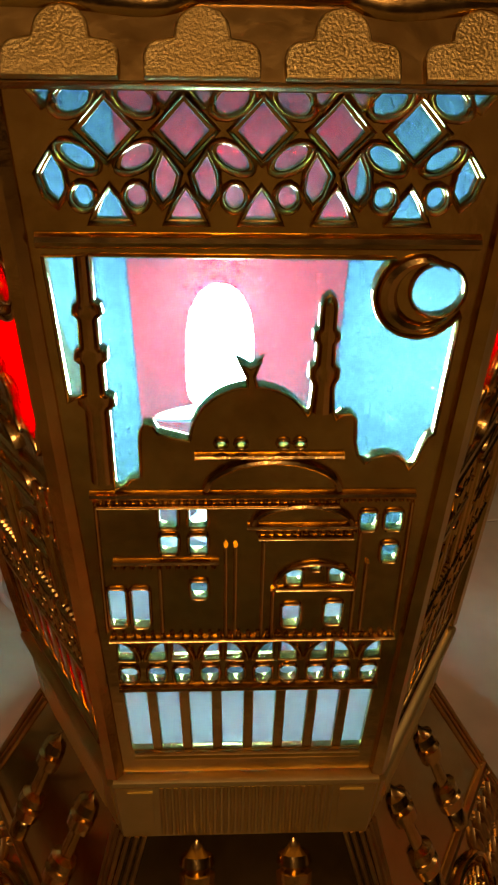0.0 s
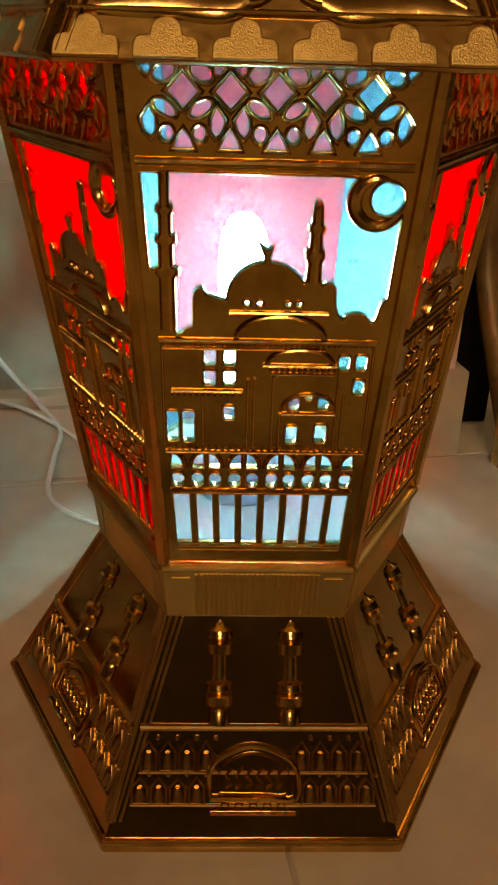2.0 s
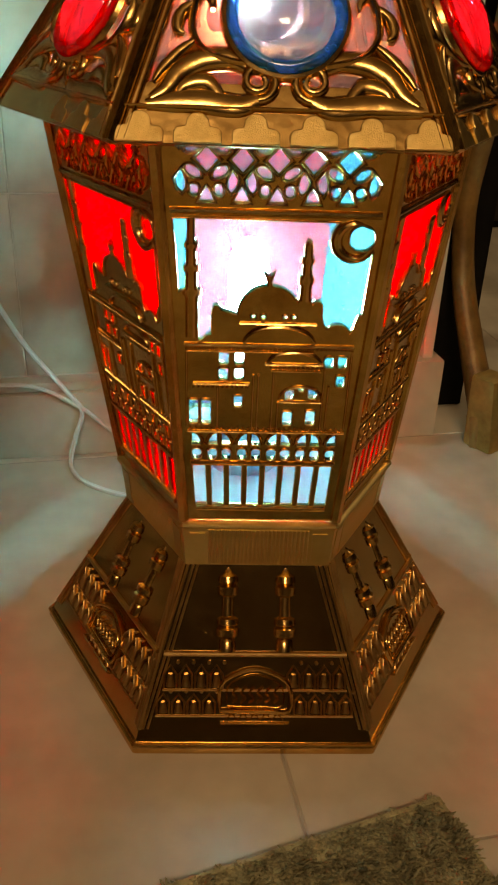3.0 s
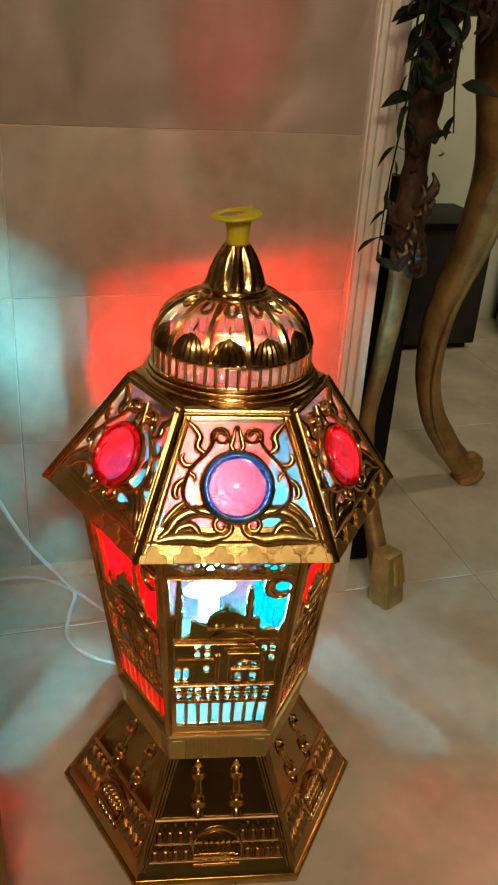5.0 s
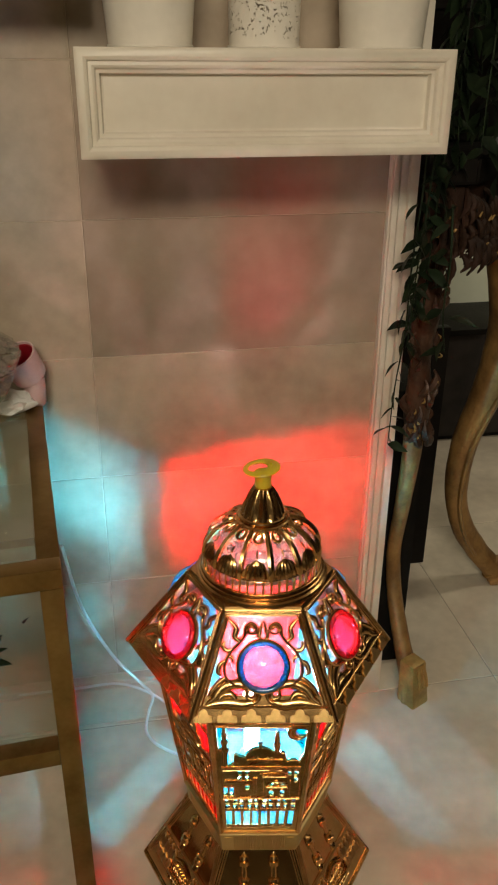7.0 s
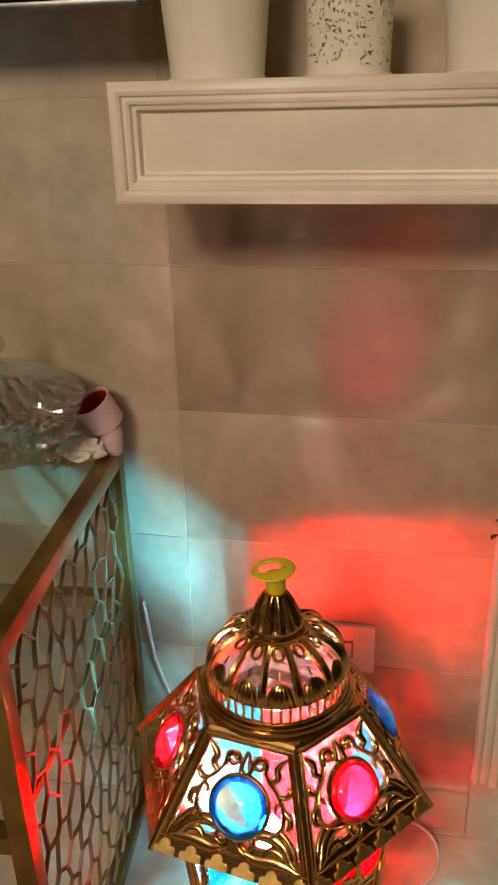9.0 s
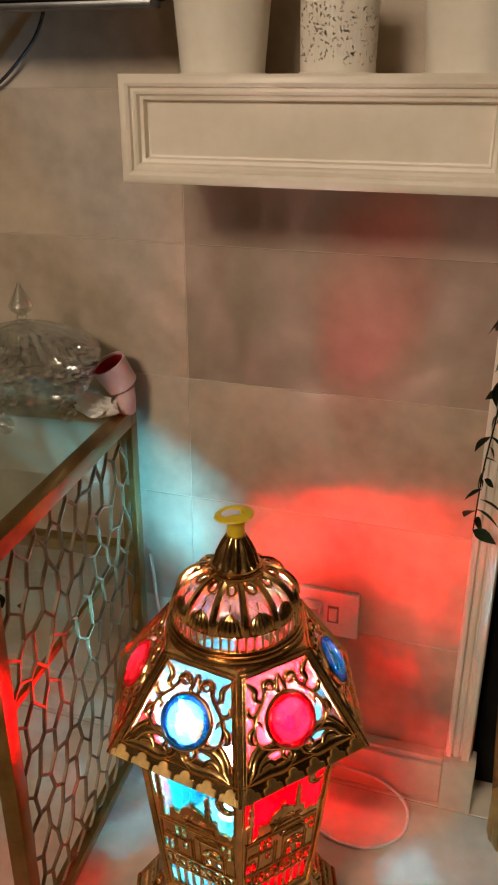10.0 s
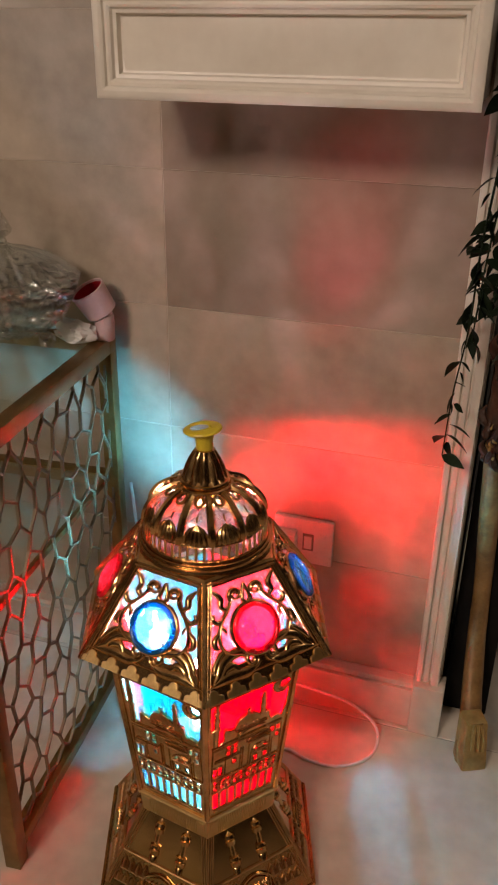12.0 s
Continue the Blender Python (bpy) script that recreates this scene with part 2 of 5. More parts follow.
def add_strip(bm, pts, width, height, m, cyclic=False, base=0.0):
    """A half-round bead along 2D points in a panel's plane; m carries (across, up, outward) into the thing's space. width: number or function of 0..1."""
    count, rings = len(pts), []
    for i, (x, y) in enumerate(pts):
        ax, ay = pts[i - 1] if i or cyclic else (x, y)
        bx, by = pts[(i + 1) % count] if i + 1 < count or cyclic else (x, y)
        dx, dy = bx - ax, by - ay
        d = math.hypot(dx, dy) or 1.0
        nx, ny = -dy / d, dx / d
        w = width(i / max(1, count - 1)) if callable(width) else width
        rings.append([bm.verts.new(m @ Vector((x + nx * w * c, y + ny * w * c, base + height * h))) for c, h in ((-0.5, -0.5), (-0.5, 0.25), (-0.3, 0.8), (0, 1), (0.3, 0.8), (0.5, 0.25), (0.5, -0.5))])
    for i in range(count if cyclic else count - 1):
        a, c = rings[i], rings[(i + 1) % count]
        for k in range(7):
            bm.faces.new((a[k], a[(k + 1) % 7], c[(k + 1) % 7], c[k]))
    if not cyclic:
        bm.faces.new(rings[0][::-1])
        bm.faces.new(rings[-1])


def plate(outlines, thick, bevel):
    """A flat plate from closed outlines (the inner ones become openings), as a mesh in its own plane."""
    cu = bpy.data.curves.new("plate", "CURVE")
    cu.dimensions, cu.fill_mode, cu.extrude, cu.bevel_depth, cu.bevel_resolution = "2D", "BOTH", thick / 2, bevel, 1
    for pts in outlines:
        sp = cu.splines.new("POLY")
        sp.points.add(len(pts) - 1)
        sp.points.foreach_set("co", [c for x, y in pts for c in (x, y, 0, 1)])
        sp.use_cyclic_u = True
    ob = new("plate", cu)
    graph = bpy.context.evaluated_depsgraph_get()
    graph.update()
    me = bpy.data.meshes.new_from_object(ob.evaluated_get(graph))
    bpy.data.objects.remove(ob)
    bpy.data.curves.remove(cu)
    return me


def mesh_of(bm, mat, name, angle=35):
    if isinstance(bm, bpy.types.Mesh):
        me = bm
    else:
        bmesh.ops.recalc_face_normals(bm, faces=bm.faces)
        me = bpy.data.meshes.new(name)
        bm.to_mesh(me)
        bm.free()
    me.materials.clear()
    me.materials.append(mat)
    me.polygons.foreach_set("use_smooth", [True] * len(me.polygons))
    me.set_sharp_from_angle(angle=radians(angle))
    return me


def part(name, bm, mat, parent, label="", m=None):
    """One mesh object under a thing or under a part."""
    ob = new(name, mesh_of(bm, mat, name))
    ob.parent = parent
    if m is not None:
        ob.matrix_basis = m
    return tagged(ob, label)


def again(ob, parent, m=None):
    """The same mesh once more, under another parent."""
    twin = new(ob.name.split(".")[0], ob.data)
    twin.parent = parent
    twin.matrix_basis = m if m is not None else ob.matrix_basis.copy()
    if "label" in ob:
        tagged(twin, ob["label"])
    return twin


def thing(name, label, category, at=(0, 0, 0), turn=0.0, group="", kind=""):
    ob = new(name)
    ob.matrix_basis = pose(*at, 0, 0, turn)
    return tagged(ob, label, category, group, kind)


def solid(name, lo, hi, mat, label="", category="", kind="", bevel=0.0, parent=None):
    bm = bmesh.new()
    add_box(bm, lo, hi, bevel=bevel)
    ob = new(name, mesh_of(bm, mat, name))
    ob.parent = parent
    return tagged(ob, label, category, "", kind)


def arc(cx, cy, rx, ry, a0, a1, n):
    return [(cx + rx * math.cos(radians(a0 + (a1 - a0) * k / (n - 1))), cy + ry * math.sin(radians(a0 + (a1 - a0) * k / (n - 1)))) for k in range(n)]


def rounded(cx, cy, w, h, r):
    out = []
    for sx, sy, a in ((1, -1, -90), (1, 1, 0), (-1, 1, 90), (-1, -1, 180)):
        out += arc(cx + sx * (w / 2 - r), cy + sy * (h / 2 - r), r, r, a, a + 90, 4)
    return out


def spiral(cx, cy, r0, r1, a0, turns, n=26):
    return [(cx + (r0 + (r1 - r0) * k / (n - 1)) * math.cos(radians(a0 + 360 * turns * k / (n - 1))), cy + (r0 + (r1 - r0) * k / (n - 1)) * math.sin(radians(a0 + 360 * turns * k / (n - 1)))) for k in range(n)]


def smooth_path(pts, per=8):
    """Catmull-Rom through points of any dimension."""
    pts = [Vector(p) for p in pts]
    ends = [2 * pts[0] - pts[1], *pts, 2 * pts[-1] - pts[-2]]
    out = []
    for i in range(1, len(ends) - 2):
        a, b, c, d = ends[i - 1 : i + 3]
        for k in range(per):
            t = k / per
            out.append(0.5 * ((2 * b) + (c - a) * t + (2 * a - 5 * b + 4 * c - d) * t * t + (3 * b - 3 * c + d - a) * t**3))
    return [tuple(p) for p in [*out, pts[-1]]]


def mirrored(pts):
    return [(-x, y) for x, y in pts]


# ---- the room ----
solid("floor", (-3, -3.6, -0.12), (3, 1.75, -0.0012), GROUT, kind="structure")
solid("wall_north", (-3, 0.3732, -0.003), (0.3215, 0.5, 2.7), PALE_GROUT, kind="structure")
solid("wall_return", (0.2, 0.5, -0.003), (0.3215, 1.75, 2.7), DARK_CLOTH, kind="structure")
solid("wall_far", (0.327, 1.75, -0.003), (3, 1.85, 2.7), FAR_PLASTER, kind="structure")
# unseen south, west and east walls, darkened to cut fill and gold reflections
solid("wall_south", (-3, -3.7, -0.003), (3, -3.6, 2.7), UNSEEN_WALL_DARK, kind="structure")
solid("wall_west", (-3.1, -3.6, -0.003), (-3, 0.5, 2.7), UNSEEN_WALL_DARK, kind="structure")
solid("wall_east", (3, -3.6, -0.003), (3.1, 1.75, 2.7), DARK_CLOTH, kind="structure")
solid("ceiling", (-3.1, -3.7, 2.7), (3.1, 1.85, 2.8), PLASTER, kind="structure")

bm = bmesh.new()
for x0, x1, y0 in ((0.276, 0.3205, 0.358), (0.278, 0.287, 0.350), (0.290, 0.300, 0.353), (0.304, 0.3185, 0.347)):
    add_box(bm, (x0, y0, 0.101), (x1, 0.380, 2.5), bevel=0.002)
part("trim", bm, CREAM, None, "cream painted vertical corner moulding on the wall")["kind"] = "structure"
bm = bmesh.new()
add_box(bm, (-3, 0.346, 0.0), (0.2735, 0.380, 0.088), bevel=0.003)
add_box(bm, (-3, 0.352, 0.0885), (0.2735, 0.380, 0.101), bevel=0.003)
part("baseboard", bm, FLOOR_TILE, None)["kind"] = "structure"
bm = bmesh.new()
add_box(bm, (0.2738, 0.334, 0.0), (0.331, 0.380, 0.112), bevel=0.003)
part("baseboard", bm, FLOOR_TILE, None)["kind"] = "structure"

# ---- the lantern ----
lantern = thing("lantern", "large lit six-sided gold plastic lantern with red and blue panes", "lantern", (0, 0, 0), -10)
TURNS = [pose(0, 0, 0, 0, 0, 60 * k) for k in range(6)]


def panel_frame(r0, z0, r1, z1, inset=0.0):
    """Axes of a sloping side that runs from hexagon radius r0 at z0 to r1 at z1: across, up the slope, outward. Also its length."""
    a0, a1 = r0 * math.sqrt(0.75) - inset, r1 * math.sqrt(0.75) - inset
    up = Vector((0, a0 - a1, z1 - z0))
    length = up.length
    up.normalize()
    across = Vector((1, 0, 0))
    outward = across.cross(up)
    m = Matrix((across, up, outward)).transposed().to_4x4()
    m.translation = (0, -a0, z0)
    return m, length


def trapezoid(bm, m, w0, w1, length, t0, t1):
    v = [bm.verts.new(m @ Vector(p)) for p in ((-w0, 0, t0), (w0, 0, t0), (w1, length, t0), (-w1, length, t0), (-w0, 0, t1), (w0, 0, t1), (w1, length, t1), (-w1, length, t1))]
    for f in ((0, 3, 2, 1), (4, 5, 6, 7), (0, 1, 5, 4), (1, 2, 6, 5), (2, 3, 7, 6), (3, 0, 4, 7)):
        bm.faces.new([v[k] for k in f])


# base: six sloping sides with turned columns, arcades and an oval plaque
BASE, BASE_LEN = panel_frame(0.187, 0.008, 0.112, 0.134)
for k, turn in enumerate(TURNS):
    if k == 0:
        bm = bmesh.new()
        trapezoid(bm, BASE, 0.0934, 0.0559, BASE_LEN, -0.004, 0)
        side = part("base_panel", bm, GOLD_SMOOTH, lantern, "polished gold sloping base side with raised ornament")
        bm = bmesh.new()
        for t in (0.0, 0.004, 0.0075):
            edge = [(-0.0915 + t + (0.0375) * q, 0.012 + (BASE_LEN - 0.012) * q) for q in (0, 1)]
            add_strip(bm, edge, 0.0022, 0.0016, BASE)
            add_strip(bm, mirrored(edge), 0.0022, 0.0016, BASE)
        add_strip(bm, [(-0.072, 0.0715), (0.072, 0.0715)], 0.0045, 0.0036, BASE)
        border = part("border", bm, GOLD_RELIEF, side)
        arches = []
        for row, (y0, high, count) in enumerate(((0.024, 0.0155, 13), (0.0445, 0.018, 12))):
            wide = 0.0855 - 0.26 * (y0 + 0.005)
            w = wide / count * 0.80
            bm = bmesh.new()
            add_strip(bm, [(-w, y0), (-w, y0 + high * 0.6), (0, y0 + high), (w, y0 + high * 0.6), (w, y0)], 0.0017, 0.0028, BASE)
            add_strip(bm, [(0, y0 + 0.001), (0, y0 + high * 0.62)], lambda q, w=w: 1.5 * w * (1 - 0.55 * q), 0.0034, BASE)
            add_lathe(bm, [(0.0017, -0.001), (0.0016, 0.0014), (0.0007, 0.0026)], 6, BASE @ Matrix.Translation((w * 1.25, y0 + high + 0.0022, 0)))
            me = mesh_of(bm, GOLD_RELIEF, "arch")
            for i in range(count):
                x = -wide + (i + 0.5) * 2 * wide / count
                if abs(x) < (0.031 if row == 0 else 0.022):
                    continue
                ob = new("arch", me)
                ob.parent, ob.matrix_basis = side, pose(x, 0, 0)
                arches.append(ob)
            bm = bmesh.new()
            add_strip(bm, [(-wide, y0 - 0.0018), (wide, y0 - 0.0018)], 0.0020, 0.0018, BASE)
            arches.append(part("ledge", bm, GOLD_RELIEF, side))
        bm = bmesh.new()
        eye = smooth_path([(-0.027, 0.027), (-0.027, 0.047), (-0.014, 0.0565), (0, 0.0600), (0.014, 0.0565), (0.027, 0.047), (0.027, 0.027), (0.010, 0.0265), (-0.010, 0.0265)], 3)
        add_strip(bm, eye, 0.0042, 0.0044, BASE, cyclic=True)
        add_strip(bm, [(x * 0.8, 0.0385 + (y - 0.0385) * 0.78) for x, y in eye], 0.0014, 0.0026, BASE, cyclic=True)
        for i in range(6):
            add_strip(bm, smooth_path([(-0.0175 + i * 0.0065, 0.0330), (-0.0140 + i * 0.0065, 0.0365), (-0.0175 + i * 0.0065, 0.0410), (-0.0130 + i * 0.0065, 0.0460)], 4), 0.0021, 0.0028, BASE)
        for i in range(5):
            add_strip(bm, smooth_path([(-0.0225 + i * 0.009, 0.0195), (-0.0180 + i * 0.009, 0.0240), (-0.0135 + i * 0.009, 0.0195)], 4), 0.0016, 0.0020, BASE)
        add_strip(bm, [(-0.027, 0.0170), (0.027, 0.0170)], 0.0022, 0.0028, BASE)
        plaque = part("plaque", bm, GOLD, side, "small six-cornered gold plaque with raised curls")
        bm = bmesh.new()
        lie = BASE @ pose(0, 0.0735, -0.0025, -90)
        prof = [(0.0075, 0), (0.0072, 0.008), (0.006, 0.01), (0.0092, 0.0125), (0.0095, 0.018), (0.0078, 0.0195), (0.0095, 0.022), (0.009, 0.026), (0.0055, 0.028), (0.005, 0.043), (0.0085, 0.045), (0.0088, 0.051), (0.0066, 0.0525), (0.0088, 0.055), (0.0078, 0.0595), (0.0042, 0.062), (0.0022, 0.067), (0.0026, 0.071), (0.0008, 0.075)]
        add_lathe(bm, prof, 16, lie)
        column = part("column", bm, GOLD, side, "", pose(-0.0225, 0, 0))
        twin = again(column, side, pose(0.0225, 0, 0))
        bm = bmesh.new()
        add_box(bm, (-0.0952, -0.1652, 0.0), (0.0952, -0.1500, 0.0085), bevel=0.002)
        for y, z in ((-0.1640, 0.0078), (-0.1585, 0.0082)):
            add_tube(bm, [(-0.0945, y, z), (0.0945, y, z)], 0.0019, 8)
        lip = part("lip", bm, GOLD, side)
        first = [border, plaque, column, twin, lip, *arches]
    else:
        copy = again(side, lantern, turn)
        for ob in first:
            again(ob, copy)

# fluted band over the base, and the white floor of the body inside
for k, turn in enumerate(TURNS):
    if k == 0:
        BAND, BAND_LEN = panel_frame(0.112, 0.134, 0.1165, 0.176)
        bm = bmesh.new()
        trapezoid(bm, BAND, 0.056, 0.05825, BAND_LEN, -0.004, 0)
        add_strip(bm, [(-0.058, BAND_LEN - 0.002), (0.058, BAND_LEN - 0.002)], 0.005, 0.0034, BAND)
        for s in (-1, 1):
            add_box(bm, (s * 0.047 - 0.0055, 0.006, -0.001), (s * 0.047 + 0.0055, BAND_LEN - 0.010, 0.0008), BAND)
        SATIN = surface("satin_gold", (0.58, 0.42, 0.17), (0.72, 0.54, 0.25), (0.38, 0.5), 1.0, 30, bump=0.1, bump_scale=200, depth=0.0005)
        band = part("fluted_band", bm, SATIN, lantern)
        bm = bmesh.new()
        add_strip(bm, [(0, 0.0025), (0, BAND_LEN - 0.007)], 0.0021, 0.0012, BAND)
        flutes = [part("flute", bm, SATIN, band, "", pose(-0.0375, 0, 0))]
        for i in range(1, 25):
            flutes.append(again(flutes[0], band, pose(-0.0375 + i * 0.0751 / 24, 0, 0)))
    else:
        copy = again(band, lantern, turn)
        for ob in flutes:
            again(ob, copy)
bm = bmesh.new()
add_lathe(bm, [(0.110, 0.1745), (0.110, 0.1775)], 6)
part("inner_floor", bm, INNER_FLOOR, lantern)

# body sides: a pierced gold plate showing a mosque with two minarets and a crescent, with coloured film behind
Z0, Z1, R0, R1 = 0.178, 0.462, 0.115, 0.146
BODY, BODY_LEN = panel_frame(R0, Z0, R1, Z1)


def half(z):
    return 0.5 * (R0 + (R1 - R0) * (z - Z0) / (Z1 - Z0))


def lay(pts):
    """(across, height) in millimetres to the plate's own plane."""
    k = BODY_LEN / (Z1 - Z0)
    return [(x / 1000, (z / 1000 - Z0) * k) for x, z in pts]


def turned(cx, profile, side):
    return [(cx + side * w, z) for z, w in profile]


LEFT_TOWER = [(409, 2.0), (395, 2.1), (393.6, 3.8), (391, 4.2), (389.5, 2.6), (380, 2.7), (378.6, 4.6), (376, 4.8), (374.5, 3.1), (364, 3.3), (362.6, 5.8), (360, 6.0), (358, 3.9), (330, 4.0)]
RIGHT_TOWER = [(357, 3.7), (367, 3.0), (370, 4.5), (373, 4.4), (374.6, 2.7), (381.5, 2.5), (383, 3.9), (385, 3.7), (386.4, 2.2), (393, 2.2), (396, 1.5), (397.2, 0.2)]
edge = lambda z: 1000 * half(z / 1000) - 7.6  # noqa: E731
sky = turned(-51.3, LEFT_TOWER, 1) + [(-47.0, 327.6), (-44.0, 328.5), (-41.5, 331.5), (-38.2, 332.5), (-38.0, 347), (-37.6, 350.5), (-36.0, 353), (-33.6, 352.6), (-32.0, 349.5), (-27, 348), (-21.5, 346.5)]
sky += arc(-1.2, 346.5, 20.2, 20.2, 178, 95, 14) + [(-3.0, 370), (-4.2, 372.5), (-5.4, 375.0), (-3.6, 374.0), (-1.9, 372.9), (-0.4, 374.0), (1.2, 375.2), (0.2, 372.3), (-0.6, 370)] + arc(-1.2, 346.5, 20.2, 20.2, 86, 28, 9)
sky += turned(21.4, RIGHT_TOWER, -1) + turned(21.4, RIGHT_TOWER[::-1], 1) + [(26.2, 354.5), (28.0, 356.5), (31.0, 356.6), (32.8, 354.5), (33.2, 346), (34.5, 341), (37.0, 337.6)] + arc(44.2, 336.5, 6.6, 4.6, 160, 20, 6)
sky += [(52.4, 335.0), (54.6, 338.0), (55.8, 344.0), (57.4, 347.6), (edge(349), 349)]
sky += [(edge(390), 390)] + arc(48.6, 397.4, 14.0, 14.0, -24, -232, 24)
left_gap = [(-edge(408.6), 408.6), (-53.5, 408.6)] + turned(-51.3, LEFT_TOWER[1:11], -1) + [(-edge(361) + 0.3, 361.0)]
openings = [sky, left_gap, arc(53.6, 398.6, 8.4, 8.4, 0, 342, 20)]
for x, z, w, h in ((-29.7, 315.4, 7.2, 9.2), (-19.3, 315.4, 7.2, 9.2), (-29.7, 303.6, 7.2, 8.8), (-19.3, 303.6, 7.2, 8.8), (40.7, 313.4, 6.6, 8.6), (49.6, 313.6, 6.8, 8.8), (49.6, 299.2, 6.8, 8.8), (-19.3, 282.4, 7.0, 8.8), (15.6, 288.4, 6.8, 7.6), (31.4, 289.2, 6.8, 7.6), (15.2, 269.3, 7.6, 11.4), (31.2, 270.2, 7.6, 11.6), (-49.8, 273.8, 7.2, 19.0), (-41.2, 273.6, 7.4, 19.6)):
    openings.append(rounded(x, z, w, h, 1.8))
openings.append(rounded(23.4, 292.4, 4.6, 2.8, 1.2))
for x in (-11.2, -4.6, 9.4, 15.0):
    openings.append(arc(x, 345.4, 2.1, 1.7, 0, 330, 10))
for i in range(6):
    cx = -52.5 + i * 21.0
    for s in (-1, 1):
        if abs(cx + s * 5) < 54:
            openings.append([(cx + s * 1.0, 246.6), (cx + s * 8.0, 246.2)] + arc(cx + s * 1.0, 247.0, s * 7.2, 9.6, 12, 88, 6))
            openings.append(rounded(cx + s * 5.0, 238.6, 7.6, 9.4, 3.0))
for i in range(8):
    lo, hi = edge(192), edge(228)
    a, c = -1 + 0.25 * i, -1 + 0.25 * (i + 1)
    openings.append([(a * lo + 1.5, 192), (c * lo - 1.5, 192), (c * hi - 1.5, 228), (a * hi + 1.5, 228)])
# interlaced lattice over the picture: diamonds in a row, with leaf, kite and round openings that mirror from cell to cell
PITCH = 21.0
lattice_holes = []
for i in range(-2, 3):
    lattice_holes.append([(i * PITCH - 5.9, 443.2), (i * PITCH, 437.0), (i * PITCH + 5.9, 443.2), (i * PITCH, 449.6)])
    lattice_holes.append([(i * PITCH - 4.3, 419.6), (i * PITCH + 4.3, 419.6), (i * PITCH + 2.2, 424.0), (i * PITCH, 427.2), (i * PITCH - 2.2, 424.0)])
for cell in range(-3, 3):
    flip = cell % 2
    across = lambda dx, cell=cell, flip=flip: cell * PITCH + (PITCH - dx if flip else dx)  # noqa: E731
    slant = -1 if flip else 1
    for dx, z, rx, rz, lean in ((8.0, 436.2, 4.5, 2.5, 32), (7.4, 425.6, 2.5, 2.9, 0), (8.2, 450.8, 4.3, 2.9, -28)):
        ca, sa = math.cos(radians(lean * slant)), math.sin(radians(lean * slant))
        lattice_holes.append([(across(dx) + x * ca - y * sa, z + x * sa + y * ca) for x, y in arc(0, 0, rx, rz, 0, 340, 14)])
    lattice_holes.append([(across(x), z) for x, z in ((15.0, 436.0), (18.2, 431.2), (17.0, 427.0), (14.6, 424.6), (12.6, 427.6), (12.9, 431.6))])
    lattice_holes.append([(across(x), z) for x, z in ((14.0, 454.6), (17.2, 456.6), (18.4, 453.0), (16.0, 449.8), (14.2, 451.0))])
lattice_holes = [[(sum(q for q, _ in h) / len(h) + (x - sum(q for q, _ in h) / len(h)) * 1.24, min(456.8, max(418.8, sum(q for _, q in h) / len(h) + (z - sum(q for _, q in h) / len(h)) * 1.24))) for x, z in h] for h in lattice_holes]
lattice_holes = [h for h in lattice_holes if all(abs(x) < edge(z) + 0.5 for x, z in h)]
rim = [(-1000 * half(Z0), 1000 * Z0), (1000 * half(Z0), 1000 * Z0), (1000 * half(Z1), 1000 * Z1), (-1000 * half(Z1), 1000 * Z1)]
plate_mesh = plate([lay(rim)] + [lay(o) for o in openings + lattice_holes], 0.0022, 0.0006)
plate_mesh.transform(BODY @ Matrix.Translation((0, 0, -0.0018)))

bm = bmesh.new()  # raised mouldings of the mosque
bead = lambda pts, w, h: add_strip(bm, lay(pts), w * 1.1, h * 1.35, BODY)  # noqa: E731
for z, x0, x1, w in ((324.8, -56, 56, 0.0030), (320.4, -54, 30, 0.0016), (340.6, -20, 30, 0.0022), (311.2, -2, 37, 0.0024), (306.4, 2, 36, 0.0016), (295.6, -50, -12, 0.0024), (282.6, 9, 38, 0.0018), (230.8, -52, 52, 0.0028), (257.6, -54, 56, 0.0016), (413.2, -64, 64, 0.0042), (189.6, -48, 48, 0.0040)):
    bead([(x0, z), (x1, z)], w, 0.0018)
bead(arc(6.5, 326.5, 23.0, 12.5, 175, 5, 16), 0.0026, 0.0022)
bead(arc(17.5, 312.0, 17.5, 8.6, 175, 5, 14), 0.0022, 0.0020)
bead(arc(23.4, 284.0, 14.8, 10.6, 178, 2, 14), 0.0016, 0.0016)
for i in range(6):
    bead(arc(-52.5 + i * 21.0, 246.6, 9.6, 11.4, 178, 2, 10) if 0 < i < 5 else arc(-52.5 + i * 21.0, 246.6, 9.6, 11.4, *((82, 2) if i == 0 else (178, 98)), 8), 0.0016, 0.0017)
for x, z0, z1 in ((-9.5, 258, 303), (-6.0, 258, 303), (4.0, 258, 305), (38.5, 258, 309), (8.0, 258, 282), (42.0, 262, 295), (-33.5, 262, 293), (-54.5, 262, 322), (55.5, 262, 322)):
    bead([(x, z0), (x, z1)], 0.0015, 0.0014)
for z, x0, x1, n in ((322.6, -54, 54, 40), (308.8, 2, 36, 12), (293.2, -50, -14, 12), (259.8, -52, 54, 30)):
    for i in range(n):
        add_lathe(bm, [(0.0011, -0.001), (0.001, 0.0012), (0.0004, 0.0019)], 5, BODY @ Matrix.Translation((*lay([(x0 + (x1 - x0) * i / (n - 1), z)])[0], 0)))
for prof, cx in ((LEFT_TOWER, -51.3), (RIGHT_TOWER, 21.4)):
    pts = lay([(cx, z) for z, _ in prof])
    wide = [2 * w / 1000 for _, w in prof]
    add_strip(bm, pts, lambda q, wide=wide: wide[round(q * (len(wide) - 1))] * 0.94, 0.0034, BODY, base=-0.001)
